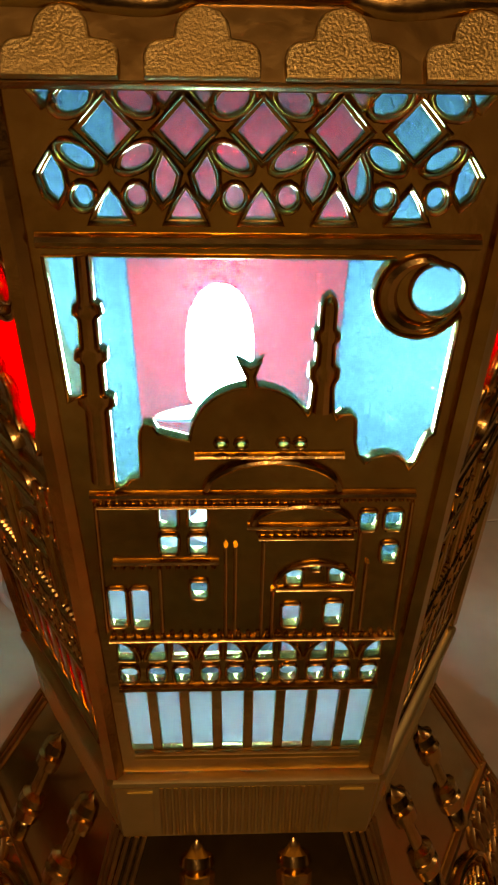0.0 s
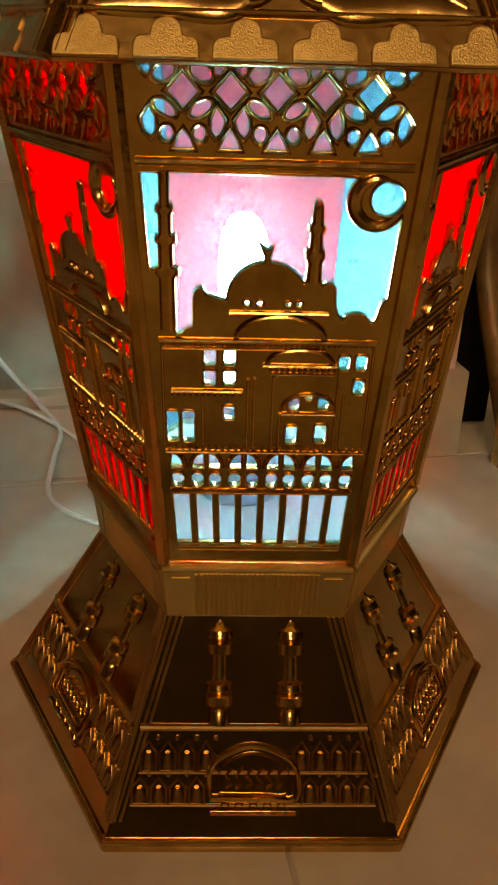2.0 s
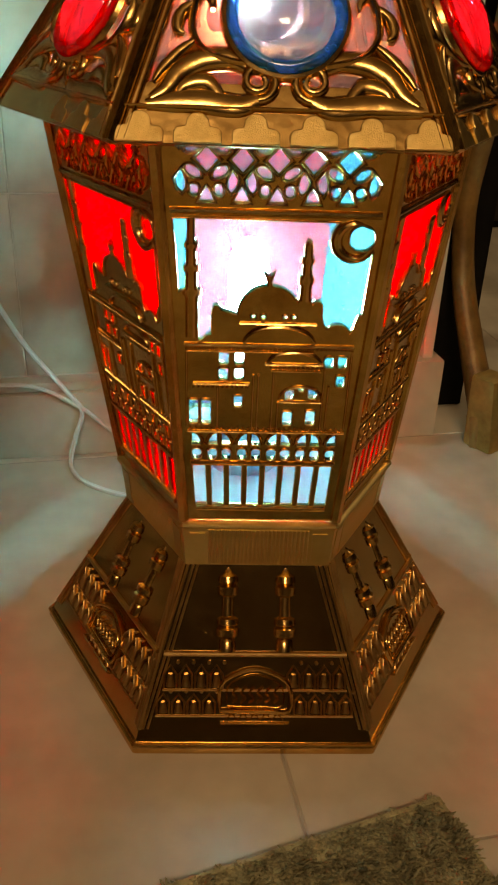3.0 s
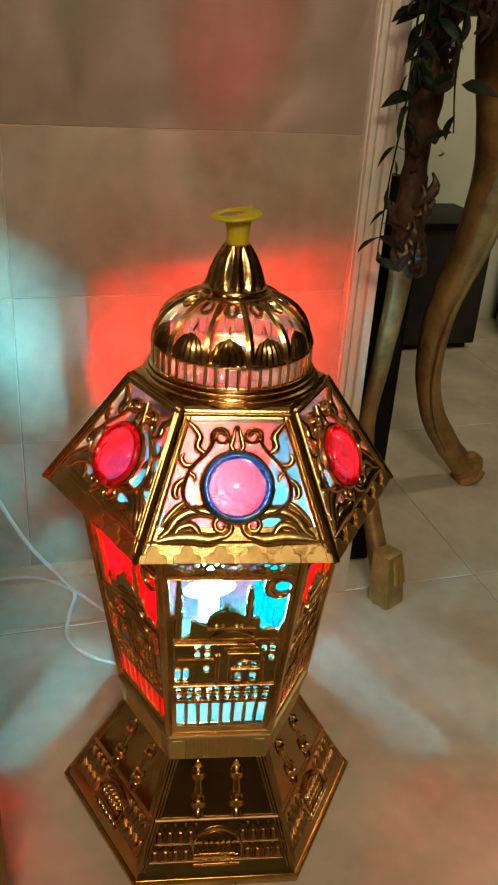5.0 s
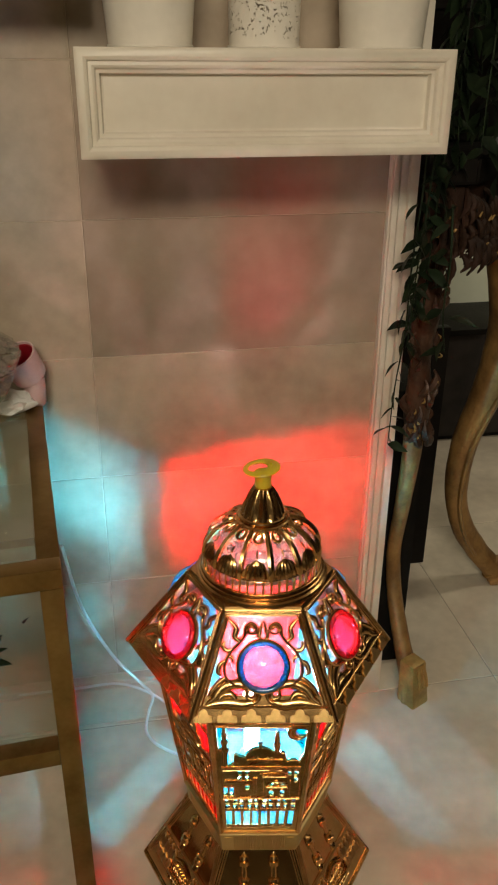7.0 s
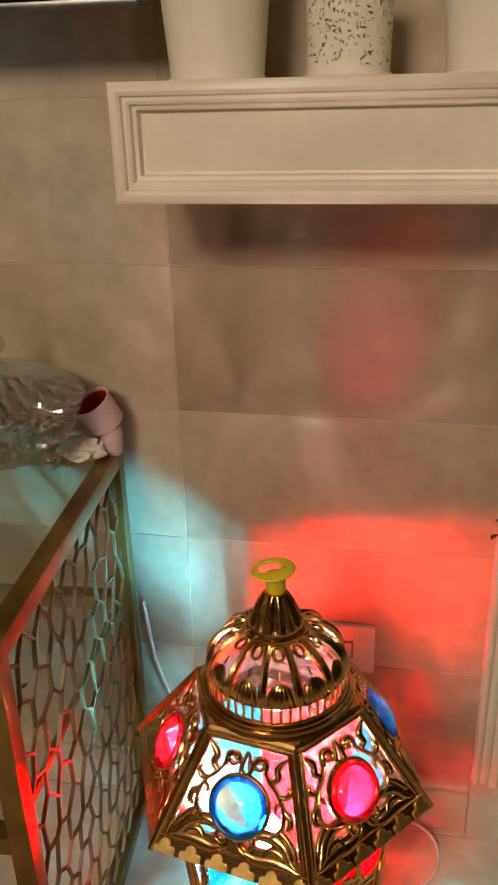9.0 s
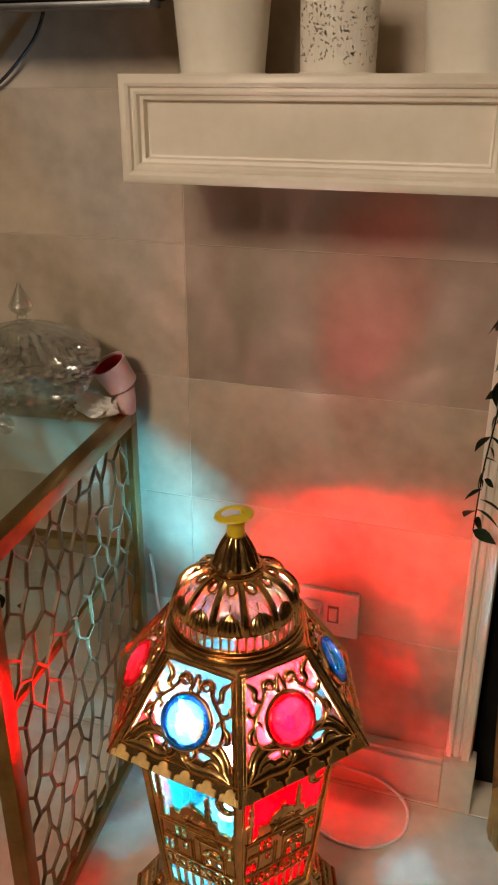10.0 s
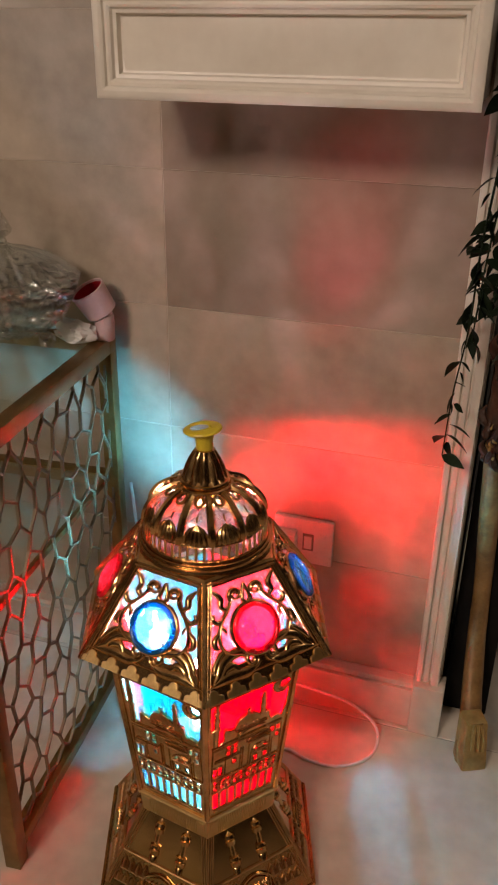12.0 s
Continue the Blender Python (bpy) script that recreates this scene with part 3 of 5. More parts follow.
add_strip(bm, lay(arc(48.8, 397.4, 10.6, 10.6, -40, -320, 26)), lambda q: 0.0004 + 0.0062 * math.sin(math.pi * q), 0.0036, BODY, base=-0.001)
for o in openings[:-8]:  # rounded edges of the windows and the skyline
    add_strip(bm, lay(o), 0.0013, 0.0016, BODY, cyclic=True)
mosque_mesh = mesh_of(bm, GOLD, "relief")

bm = bmesh.new()  # rounded strands of the lattice
for hole in lattice_holes:
    cx, cz = sum(x for x, _ in hole) / len(hole), sum(z for _, z in hole) / len(hole)
    add_strip(bm, lay([(cx + (x - cx) * 1.24, cz + (z - cz) * 1.16) for x, z in hole]), 0.0015, 0.0022, BODY, cyclic=True)
lattice_mesh = mesh_of(bm, GOLD, "lattice")
bm = bmesh.new()
trapezoid(bm, BODY @ Matrix.Translation((0, 0.004, 0)), half(Z0) - 0.002, half(Z1) - 0.002, BODY_LEN - 0.006, -0.0052, -0.0046)
film_mesh = mesh_of(bm, RED_FILM, "film")
film_blue = film_mesh.copy()
film_blue.materials.clear()
film_blue.materials.append(BLUE_FILM)
bm = bmesh.new()
post = [Vector((-R0 / 2, -R0 * math.sqrt(0.75), Z0)), Vector((-R1 / 2, -R1 * math.sqrt(0.75), Z1))]
add_tube(bm, post, 0.0042, 6)
post_mesh = mesh_of(bm, GOLD, "corner_post")
CORNER = radians(180)  # the corner at which the thin shell bulges outward under the eaves
BULGE = 0.013


def bulged(me, turn, share):
    """A copy of a side's mesh, pushed out towards the bulging corner, most at the eaves and not at all at the other corners."""
    copy = me.copy()
    back = turn.inverted()
    for v in copy.vertices:
        p = turn @ v.co
        a = (math.atan2(p.y, p.x) - CORNER + math.pi) % (2 * math.pi) - math.pi
        near = max(0.0, 1 - abs(a) / radians(60))
        high = max(0.0, min(1.0, (p.z - 0.178) / 0.28)) * max(0.0, min(1.0, (0.578 - p.z) / 0.12))
        p += Vector((math.cos(CORNER), math.sin(CORNER), 0)) * BULGE * share * near * high
        v.co = back @ p
    return copy


def side_mesh(me, k, share=1.0):
    """The mesh for the k-th side: the two sides that meet at the bulging corner differ."""
    return bulged(me, TURNS[k], share) if k in (4, 5) else me


for k, turn in enumerate(TURNS):
    body = part("body_panel", side_mesh(plate_mesh, k), GOLD, lantern, "pierced gold plate with a domed mosque, minarets and crescent", turn)
    for name, me, label in (("relief", mosque_mesh, ""), ("lattice", lattice_mesh, ""), ("film", film_mesh if k % 2 else film_blue, "red translucent film" if k % 2 else "light blue translucent film")):
        ob = new(name, side_mesh(me, k))
        ob.parent = body
        tagged(ob, label)
    ob = new("corner_post", side_mesh(post_mesh, k))
    ob.parent, ob.matrix_basis = lantern, turn

# bulb: a bright lower half over an added tilted white light shield, a paler dome, and the holder
bm = bmesh.new()
add_lathe(bm, [(0.0125, 0.3130), (0.0148, 0.3160), (0.0155, 0.3240), (0.0155, 0.3330)], 16)
part("bulb", bm, BULB, lantern, "glowing white bulb", pose(-0.011, -0.004, 0))
bm = bmesh.new()
add_lathe(bm, [(0.0155, 0.3331), (0.0152, 0.345), (0.0135, 0.356), (0.0095, 0.3635), (0.005, 0.367), (0.001, 0.368)], 16)
part("bulb_dome", bm, NECK, lantern, "glowing white dome of the bulb", pose(-0.011, -0.004, 0))
# neck, made to glow as fill for the inner floor
bm = bmesh.new()
add_lathe(bm, [(0.0110, 0.2505), (0.0115, 0.256), (0.0118, 0.300), (0.0122, 0.3125)], 24)
part("bulb_neck", bm, NECK_FILL, lantern, "bulb neck with an added faint fill glow", pose(-0.011, -0.004, 0))
# added plate, tilted to weaken the beams that reach the floor
bm = bmesh.new()
add_lathe(bm, [(0.0125, -0.004), (0.0305, -0.0006), (0.0307, 0.0006), (0.0125, 0.002)], 24)
part("bulb_plate", bm, WHITE_PLASTIC, lantern, "added white plate tilted under the bulb to block its downward light", pose(-0.011, -0.004, 0.3085, -17, -8))
bm = bmesh.new()
add_lathe(bm, [(0.030, 0.1776), (0.030, 0.186), (0.018, 0.190), (0.015, 0.215), (0.0175, 0.218), (0.0175, 0.244), (0.012, 0.250)], 16)
part("bulb_holder", bm, WHITE_PLASTIC, lantern, "white plastic bulb holder", pose(-0.011, -0.004, 0.0))

# roof: six sloping pierced sides with a round gem in each
RR0, RZ0, RR1, RZ1 = 0.187, 0.4570, 0.101, 0.578
ROOF, ROOF_LEN = panel_frame(RR0, RZ0, RR1, RZ1)
w_at = lambda s: RR0 / 2 + (RR1 - RR0) / 2 * s / ROOF_LEN  # noqa: E731
GEM_S = 0.070
low, high = 0.033, ROOF_LEN - 0.008
roof_hole = [(-w_at(low) + 0.007, low), (w_at(low) - 0.007, low), (w_at(high) - 0.006, high), (-w_at(high) + 0.006, high)]
roof_plate = plate([[(-w_at(0), 0), (w_at(0), 0), (w_at(ROOF_LEN), ROOF_LEN), (-w_at(ROOF_LEN), ROOF_LEN)], roof_hole], 0.0026, 0.0005)
roof_plate.transform(ROOF @ Matrix.Translation((0, 0, -0.0018)))

scroll_meshes = []


def scroll(pts, width, height, m=ROOF, base=0.0):
    """One raised gold stroke of the roof's openwork."""
    bm = bmesh.new()
    add_strip(bm, pts, width, height, m, base=base)
    scroll_meshes.append(mesh_of(bm, GOLD, "scroll", 60))


for s in (1, -1):
    side = lambda pts, s=s: [(s * x, y) for x, y in pts]  # noqa: E731
    taper = lambda w: (lambda q: 1.12 * w * (0.35 + 0.65 * math.sin(math.pi * min(1, 0.15 + 0.8 * q))))  # noqa: E731
    lie = dict(m=ROOF, base=-0.0012)
    # foot scrolls: a leaf that rolls into a spiral beside the middle
    scroll(side(spiral(0.0145, 0.0345, 0.0105, 0.0035, -90, -1.35, 26)), 0.0060, 0.0044, **lie)
    scroll(side(smooth_path([(0.0145, 0.0245), (0.026, 0.0215), (0.045, 0.0235), (0.062, 0.0225), (0.074, 0.0205)])), taper(0.0140), 0.0036, **lie)
    scroll(side(smooth_path([(0.021, 0.043), (0.030, 0.0475), (0.044, 0.0465), (0.056, 0.0400), (0.064, 0.0290), (0.0715, 0.0235)])), taper(0.0120), 0.0038, **lie)
    scroll(side(smooth_path([(0.034, 0.0255), (0.042, 0.0345), (0.053, 0.0325), (0.058, 0.0260)])), taper(0.0090), 0.0028, **lie)
    # long stem that swings out round the gem, runs to the top and rolls inward
    scroll(side(smooth_path([(0.0100, 0.0430), (0.0260, 0.0445), (0.0420, 0.0500), (0.0500, 0.0620), (0.0480, 0.0780), (0.0400, 0.0910), (0.0300, 0.1010), (0.0235, 0.1100), (0.0238, 0.1180)])), 0.0050, 0.0046, **lie)
    scroll(side(spiral(0.0150, 0.1170, 0.0090, 0.0024, 5, 1.5, 28)), 0.0042, 0.0042, **lie)
    scroll(side(smooth_path([(0.0300, 0.1010), (0.0370, 0.1075), (0.0350, 0.1170), (0.0400, 0.1250), (0.0450, 0.1300)])), taper(0.0072), 0.0036, **lie)
    scroll(side(smooth_path([(0.0000, 0.1030), (0.0055, 0.1070), (0.0040, 0.1150), (0.0010, 0.1280)])), taper(0.0052), 0.0034, **lie)
    # leaves that part from the stem beside the gem
    scroll(side(smooth_path([(0.0480, 0.0780), (0.0560, 0.0720), (0.0580, 0.0630), (0.0540, 0.0590)])), taper(0.0066), 0.0036, **lie)
    scroll(side(smooth_path([(0.0400, 0.0910), (0.0480, 0.0905), (0.0520, 0.0960), (0.0490, 0.1020)])), taper(0.0062), 0.0034, **lie)
    scroll(side(smooth_path([(0.0490, 0.0560), (0.0570, 0.0500), (0.0660, 0.0400), (0.0700, 0.0330)])), taper(0.0064), 0.0034, **lie)
    scroll(side(smooth_path([(0.0445, 0.0840), (0.0400, 0.0800), (0.0395, 0.0740)])), taper(0.0046), 0.0032, **lie)
    scroll(side([(w_at(0.033) - 0.009, 0.033), (w_at(high) - 0.008, high)]), 0.0030, 0.0026, **lie)
for t in (0.0045, 0.0085):
    for s in (1, -1):
        scroll([(s * (w_at(0) - t), 0.001), (s * (w_at(ROOF_LEN) - t), ROOF_LEN - 0.001)], 0.0024, 0.0022)
scroll([(-0.085, 0.0195), (0.085, 0.0195)], 0.0026, 0.0024)
scroll([(-0.051, ROOF_LEN - 0.004), (0.051, ROOF_LEN - 0.004)], 0.004, 0.0028)

one = [(-0.0128, 0.0), (0.0128, 0.0)] + arc(0.0098, 0.0042, 0.0032, 0.0030, 0, 95, 5) + [(0.0062, 0.0078)] + arc(0.0, 0.0102, 0.0058, 0.0048, 0, 180, 9) + [(-0.0062, 0.0078)] + arc(-0.0098, 0.0042, 0.0032, 0.0030, 85, 180, 5)
one = [(x * 0.94, y * 1.02) for x, y in one]
fleur_mesh = mesh_of(plate([one], 0.0012, 0.0007), GOLD_GRAIN, "fleuron")
bm = bmesh.new()
add_lathe(bm, [(0.0308, -0.002), (0.0350, -0.002), (0.0358, 0.001), (0.0345, 0.0035), (0.0326, 0.0042), (0.0308, 0.002)], 40, ROOF @ Matrix.Translation((0, GEM_S, 0)))
for f in [f for f in bm.faces if len(f.verts) > 4]:
    bm.faces.remove(f)
setting_mesh = mesh_of(bm, GOLD, "gem_setting")
dome_profile = [(0.0258, 0.0048), (0.0246, 0.0084), (0.0205, 0.0112), (0.0150, 0.0140), (0.0085, 0.0158), (0.0015, 0.0164)]
rim_profile = [(0.0262, 0.0020), (0.0318, 0.0012), (0.0326, 0.0060), (0.0312, 0.0084), (0.0286, 0.0088), (0.0266, 0.0072), (0.0260, 0.0045)]


def dome_mesh(profile, mat, name):
    bm = bmesh.new()
    add_lathe(bm, profile, 40, ROOF @ Matrix.Translation((0, GEM_S, 0)))
    for f in [f for f in bm.faces if len(f.verts) > 4 and f.calc_area() > 0.001]:
        bm.faces.remove(f)
    return mesh_of(bm, mat, name, 60)


gem_red, gem_blue = dome_mesh(dome_profile, RED_GEM, "gem"), dome_mesh(dome_profile, BLUE_GEM, "gem")
rim_red, rim_blue = dome_mesh(rim_profile, RED_RING, "gem_rim"), dome_mesh(rim_profile, BLUE_RING, "gem_rim")
bm = bmesh.new()
trapezoid(bm, ROOF @ Matrix.Translation((0, 0.004, 0)), w_at(0.004) - 0.003, w_at(ROOF_LEN) - 0.003, ROOF_LEN - 0.006, -0.0052, -0.0046)
roof_film = mesh_of(bm, PALE_FILM, "film")
bm = bmesh.new()
corner = [Vector((-RR0 / 2, -RR0 * math.sqrt(0.75), RZ0)), Vector((-RR1 / 2, -RR1 * math.sqrt(0.75), RZ1))]
add_tube(bm, corner, 0.0036, 6)
roof_rib = mesh_of(bm, GOLD, "roof_rib")
bm = bmesh.new()
add_box(bm, (-RR0 / 2 + 0.008, -RR0 * math.sqrt(0.75) + 0.0025, RZ0 - 0.0022), (RR0 / 2 - 0.008, -RR0 * math.sqrt(0.75) + 0.012, RZ0 - 0.0004))
eave_mesh = mesh_of(bm, GOLD, "eave")
for k, turn in enumerate(TURNS):
    ob = part("roof_panel", side_mesh(roof_plate, k, 0.5), GOLD, lantern, "pierced gold roof side with scrolls round a domed gem", turn)
    for name, me, label in (*(("scroll", me, "") for me in scroll_meshes), ("gem_setting", setting_mesh, ""), ("gem", gem_red if k % 2 else gem_blue, "domed red glassy gem" if k % 2 else "domed blue glassy gem"), ("gem_rim", rim_red if k % 2 else rim_blue, "deep red rounded rim" if k % 2 else "deep blue rounded rim"), ("film", roof_film, "clear pinkish film"), ("eave", eave_mesh, "")):
        sub = new(name, side_mesh(me, k, 0.5))
        sub.parent = ob
        tagged(sub, label)
    for i in range(6):
        sub = new("fleuron", fleur_mesh)
        sub.parent, sub.matrix_basis = ob, ROOF @ Matrix.Translation((-0.0775 + 0.031 * i, 0.0006, 0.0008))
    sub = new("roof_rib", side_mesh(roof_rib, k, 0.5))
    sub.parent, sub.matrix_basis = lantern, turn

# collar, pierced dome, fluted cone and yellow ring
bm = bmesh.new()
lower = [bm.verts.new((RR1 * math.cos(radians(60 * k)), RR1 * math.sin(radians(60 * k)), 0.578)) for k in range(6)]
upper = [bm.verts.new((0.098 * math.cos(radians(60 * k)), 0.098 * math.sin(radians(60 * k)), 0.5805)) for k in range(6)]
ring = [bm.verts.new((0.084 * math.cos(radians(10 * k)), 0.084 * math.sin(radians(10 * k)), 0.5815)) for k in range(36)]
for k in range(6):
    bm.faces.new((lower[k], lower[(k + 1) % 6], upper[(k + 1) % 6], upper[k]))
    for i in range(6):
        a, c = ring[6 * k + i], ring[(6 * k + i + 1) % 36]
        bm.faces.new((upper[k] if i < 3 else upper[(k + 1) % 6], c, a))
    bm.faces.new((upper[k], upper[(k + 1) % 6], ring[6 * k + 3]))
part("collar", bm, GOLD, lantern)
for r, z, t in ((0.0865, 0.5825, 0.0042), (0.0845, 0.5895, 0.0022), (0.0805, 0.5935, 0.0030), (0.0795, 0.6170, 0.0020), (0.0340, 0.6640, 0.0040), (0.0300, 0.6710, 0.0028)):
    bm = bmesh.new()
    add_tube(bm, [(r * math.cos(a), r * math.sin(a), z) for a in np.linspace(0, 2 * math.pi, 49)[:-1]], t, 8, cyclic=True)
    part("dome_ring", bm, GOLD, lantern)


bm = bmesh.new()
add_lathe(bm, [(0.0862, 0.5835), (0.0850, 0.5870), (0.0822, 0.5905), (0.0806, 0.5950), (0.0790, 0.5950), (0.0800, 0.5900), (0.0830, 0.5835)], 60)
for f in [f for f in bm.faces if len(f.verts) > 4]:
    bm.faces.remove(f)
part("dome_drum", bm, GOLD_SMOOTH, lantern)


def dome_at(q):
    """Radius and height along the dome from its foot (0) to the crown (1)."""
    a = q * radians(74)
    return 0.0785 * math.cos(a * 0.92), 0.617 + 0.0505 * math.sin(a)


bm = bmesh.new()
add_tube(bm, [(0.0798 * math.cos(a), 0.0798 * math.sin(a), 0.5955) for a in np.linspace(0, 2 * math.pi, 49)[:-1]], 0.0020, 6, cyclic=True)
balustrade = part("balustrade", bm, GOLD, lantern)
bm = bmesh.new()
add_tube(bm, [(0.0798, 0, 0.5960), (0.0798, 0, 0.6165)], 0.0019, 6)
baluster = part("baluster", bm, GOLD, balustrade)
for i in range(1, 48):
    again(baluster, balustrade, pose(0, 0, 0, 0, 0, 7.5 * i))
bm = bmesh.new()
for i in range(12):
    a = 2 * math.pi * i / 12 + 0.13
    pts = []
    for q in np.linspace(0, 1, 12):
        r, z = dome_at(q)
        pts.append((r * math.cos(a), r * math.sin(a), z))
    add_tube(bm, pts, lambda q: 0.0060 - 0.0016 * q, 6, flat=0.6)
    # small domed shrine between two ribs, with a crescent over it
    c = a + math.pi / 12
    w = 2 * math.pi / 12 * 0.43
    r, z = dome_at(0.02)
    grid = []
    for y in np.linspace(0, 1, 7):
        wide = w * math.sqrt(max(0.0, 1 - y * y)) + 0.004
        row = []
        for x in np.linspace(-1, 1, 13):
            rr, zz = dome_at(0.02 + 0.38 * y)
            rr += 0.0030 * (1 - x * x) * (1 - y) + 0.0009 * math.cos(math.pi * 6 * x) * (1 - y * y)
            row.append(bm.verts.new((rr * math.cos(c + x * wide), rr * math.sin(c + x * wide), zz)))
        grid.append(row)
    for g, h in zip(grid, grid[1:]):
        for j in range(12):
            bm.faces.new((g[j], g[j + 1], h[j + 1], h[j]))
    r0, z0 = dome_at(0.43)
    r1, z1 = dome_at(0.56)
    add_tube(bm, [(r0 * math.cos(c), r0 * math.sin(c), z0), (r1 * math.cos(c), r1 * math.sin(c), z1)], 0.0012, 5)
    loop = []
    for b2 in np.linspace(0, 2 * math.pi, 15)[:-1]:
        rr, zz = dome_at(0.80 + 0.10 * math.sin(b2))
        loop.append((rr * math.cos(c + 0.11 * math.cos(b2)), rr * math.sin(c + 0.11 * math.cos(b2)), zz))
    add_tube(bm, loop, 0.0024, 6, cyclic=True)
for q in (0.0, 0.97):
    r, z = dome_at(q)
    add_tube(bm, [(r * math.cos(a), r * math.sin(a), z) for a in np.linspace(0, 2 * math.pi, 41)[:-1]], 0.0030, 6, cyclic=True)
part("dome", bm, GOLD, lantern, "pierced gold dome with ribs and small shrines")
bm = bmesh.new()
add_lathe(bm, [(0.0765, 0.594), (0.0765, 0.617)] + [(dome_at(q)[0] - 0.0045, dome_at(q)[1] - 0.001) for q in np.linspace(0, 0.96, 8)], 36)
for f in [f for f in bm.faces if len(f.verts) > 4]:
    bm.faces.remove(f)
part("dome_film", bm, DOME_FILM, lantern, "pale pink translucent film lining")
bm = bmesh.new()
add_lathe(bm, [(0.0380, 0.6630), (0.0375, 0.6660), (0.0300, 0.6680), (0.0305, 0.6720), (0.0275, 0.6760), (0.0235, 0.6900), (0.0185, 0.7020), (0.0140, 0.7100), (0.0125, 0.7130), (0.0095, 0.7140)], 72,
          flute=lambda a, r, z: r * (1 + (0.075 * math.cos(12 * a) if 0.675 < z < 0.711 else 0)))
part("cone", bm, GOLD, lantern, "fluted gold cone")
bm = bmesh.new()
add_lathe(bm, [(0.0100, 0.712), (0.0112, 0.716), (0.0108, 0.726), (0.0120, 0.729), (0.0120, 0.734), (0.0060, 0.735)], 20)
ringc = []
for a in np.linspace(0, 2 * math.pi, 41)[:-1]:
    ringc.append((-0.0045 + 0.0185 * math.cos(a), 0.0185 * math.sin(a), 0.7400 + 0.0020 * math.cos(a)))
add_tube(bm, ringc, lambda q: 0.0062 + 0.0024 * math.cos(2 * math.pi * q), 10, cyclic=True, flat=0.45)
add_tube(bm, [(0.0125, 0, 0.739), (0.0105, -0.003, 0.7465), (0.0095, -0.004, 0.7500)], lambda q: 0.0026 - 0.0015 * q, 6)
part("crescent_ring", bm, YELLOW, lantern, "yellow translucent plastic crescent lying flat")

# ---- shelf on the wall and the planters on it ----
shelf = thing("wall_shelf", "cream painted wall shelf with a framed moulded front", "shelf")
solid("body", (-0.197, 0.1745, 1.112), (0.271, 0.3719, 1.2255), CREAM, parent=shelf, bevel=0.002)
bm = bmesh.new()
rings = []
for inset, y in ((0.002, 0.180), (-0.002, 0.162), (-0.003, 0.157), (0.001, 0.1535), (0.007, 0.1525), (0.011, 0.1545), (0.0125, 0.1585), (0.0165, 0.1575), (0.0195, 0.1590), (0.0215, 0.1640), (0.0255, 0.1655), (0.0275, 0.1735), (0.0300, 0.1745)):
    x0, x1, z0, z1 = -0.2 + inset, 0.274 - inset, 1.110 + inset, 1.2305 - inset
    rings.append([bm.verts.new(p) for p in ((x0, y, z0), (x1, y, z0), (x1, y, z1), (x0, y, z1))])
for a, c in zip(rings, rings[1:]):
    for k in range(4):
        bm.faces.new((a[k], a[(k + 1) % 4], c[(k + 1) % 4], c[k]))
part("front_moulding", bm, CREAM, shelf)
solid("top_board", (-0.202, 0.1562, 1.2255), (0.276, 0.3719, 1.2320), CREAM, parent=shelf, bevel=0.0015)


LINER = surface("grey_brown_plastic", (0.50, 0.44, 0.35), (0.62, 0.56, 0.46), (0.5, 0.7), 0, 20)
DARK_LINER = surface("brown_plastic", (0.10, 0.08, 0.06), (0.17, 0.14, 0.11), (0.5, 0.7), 0, 20)


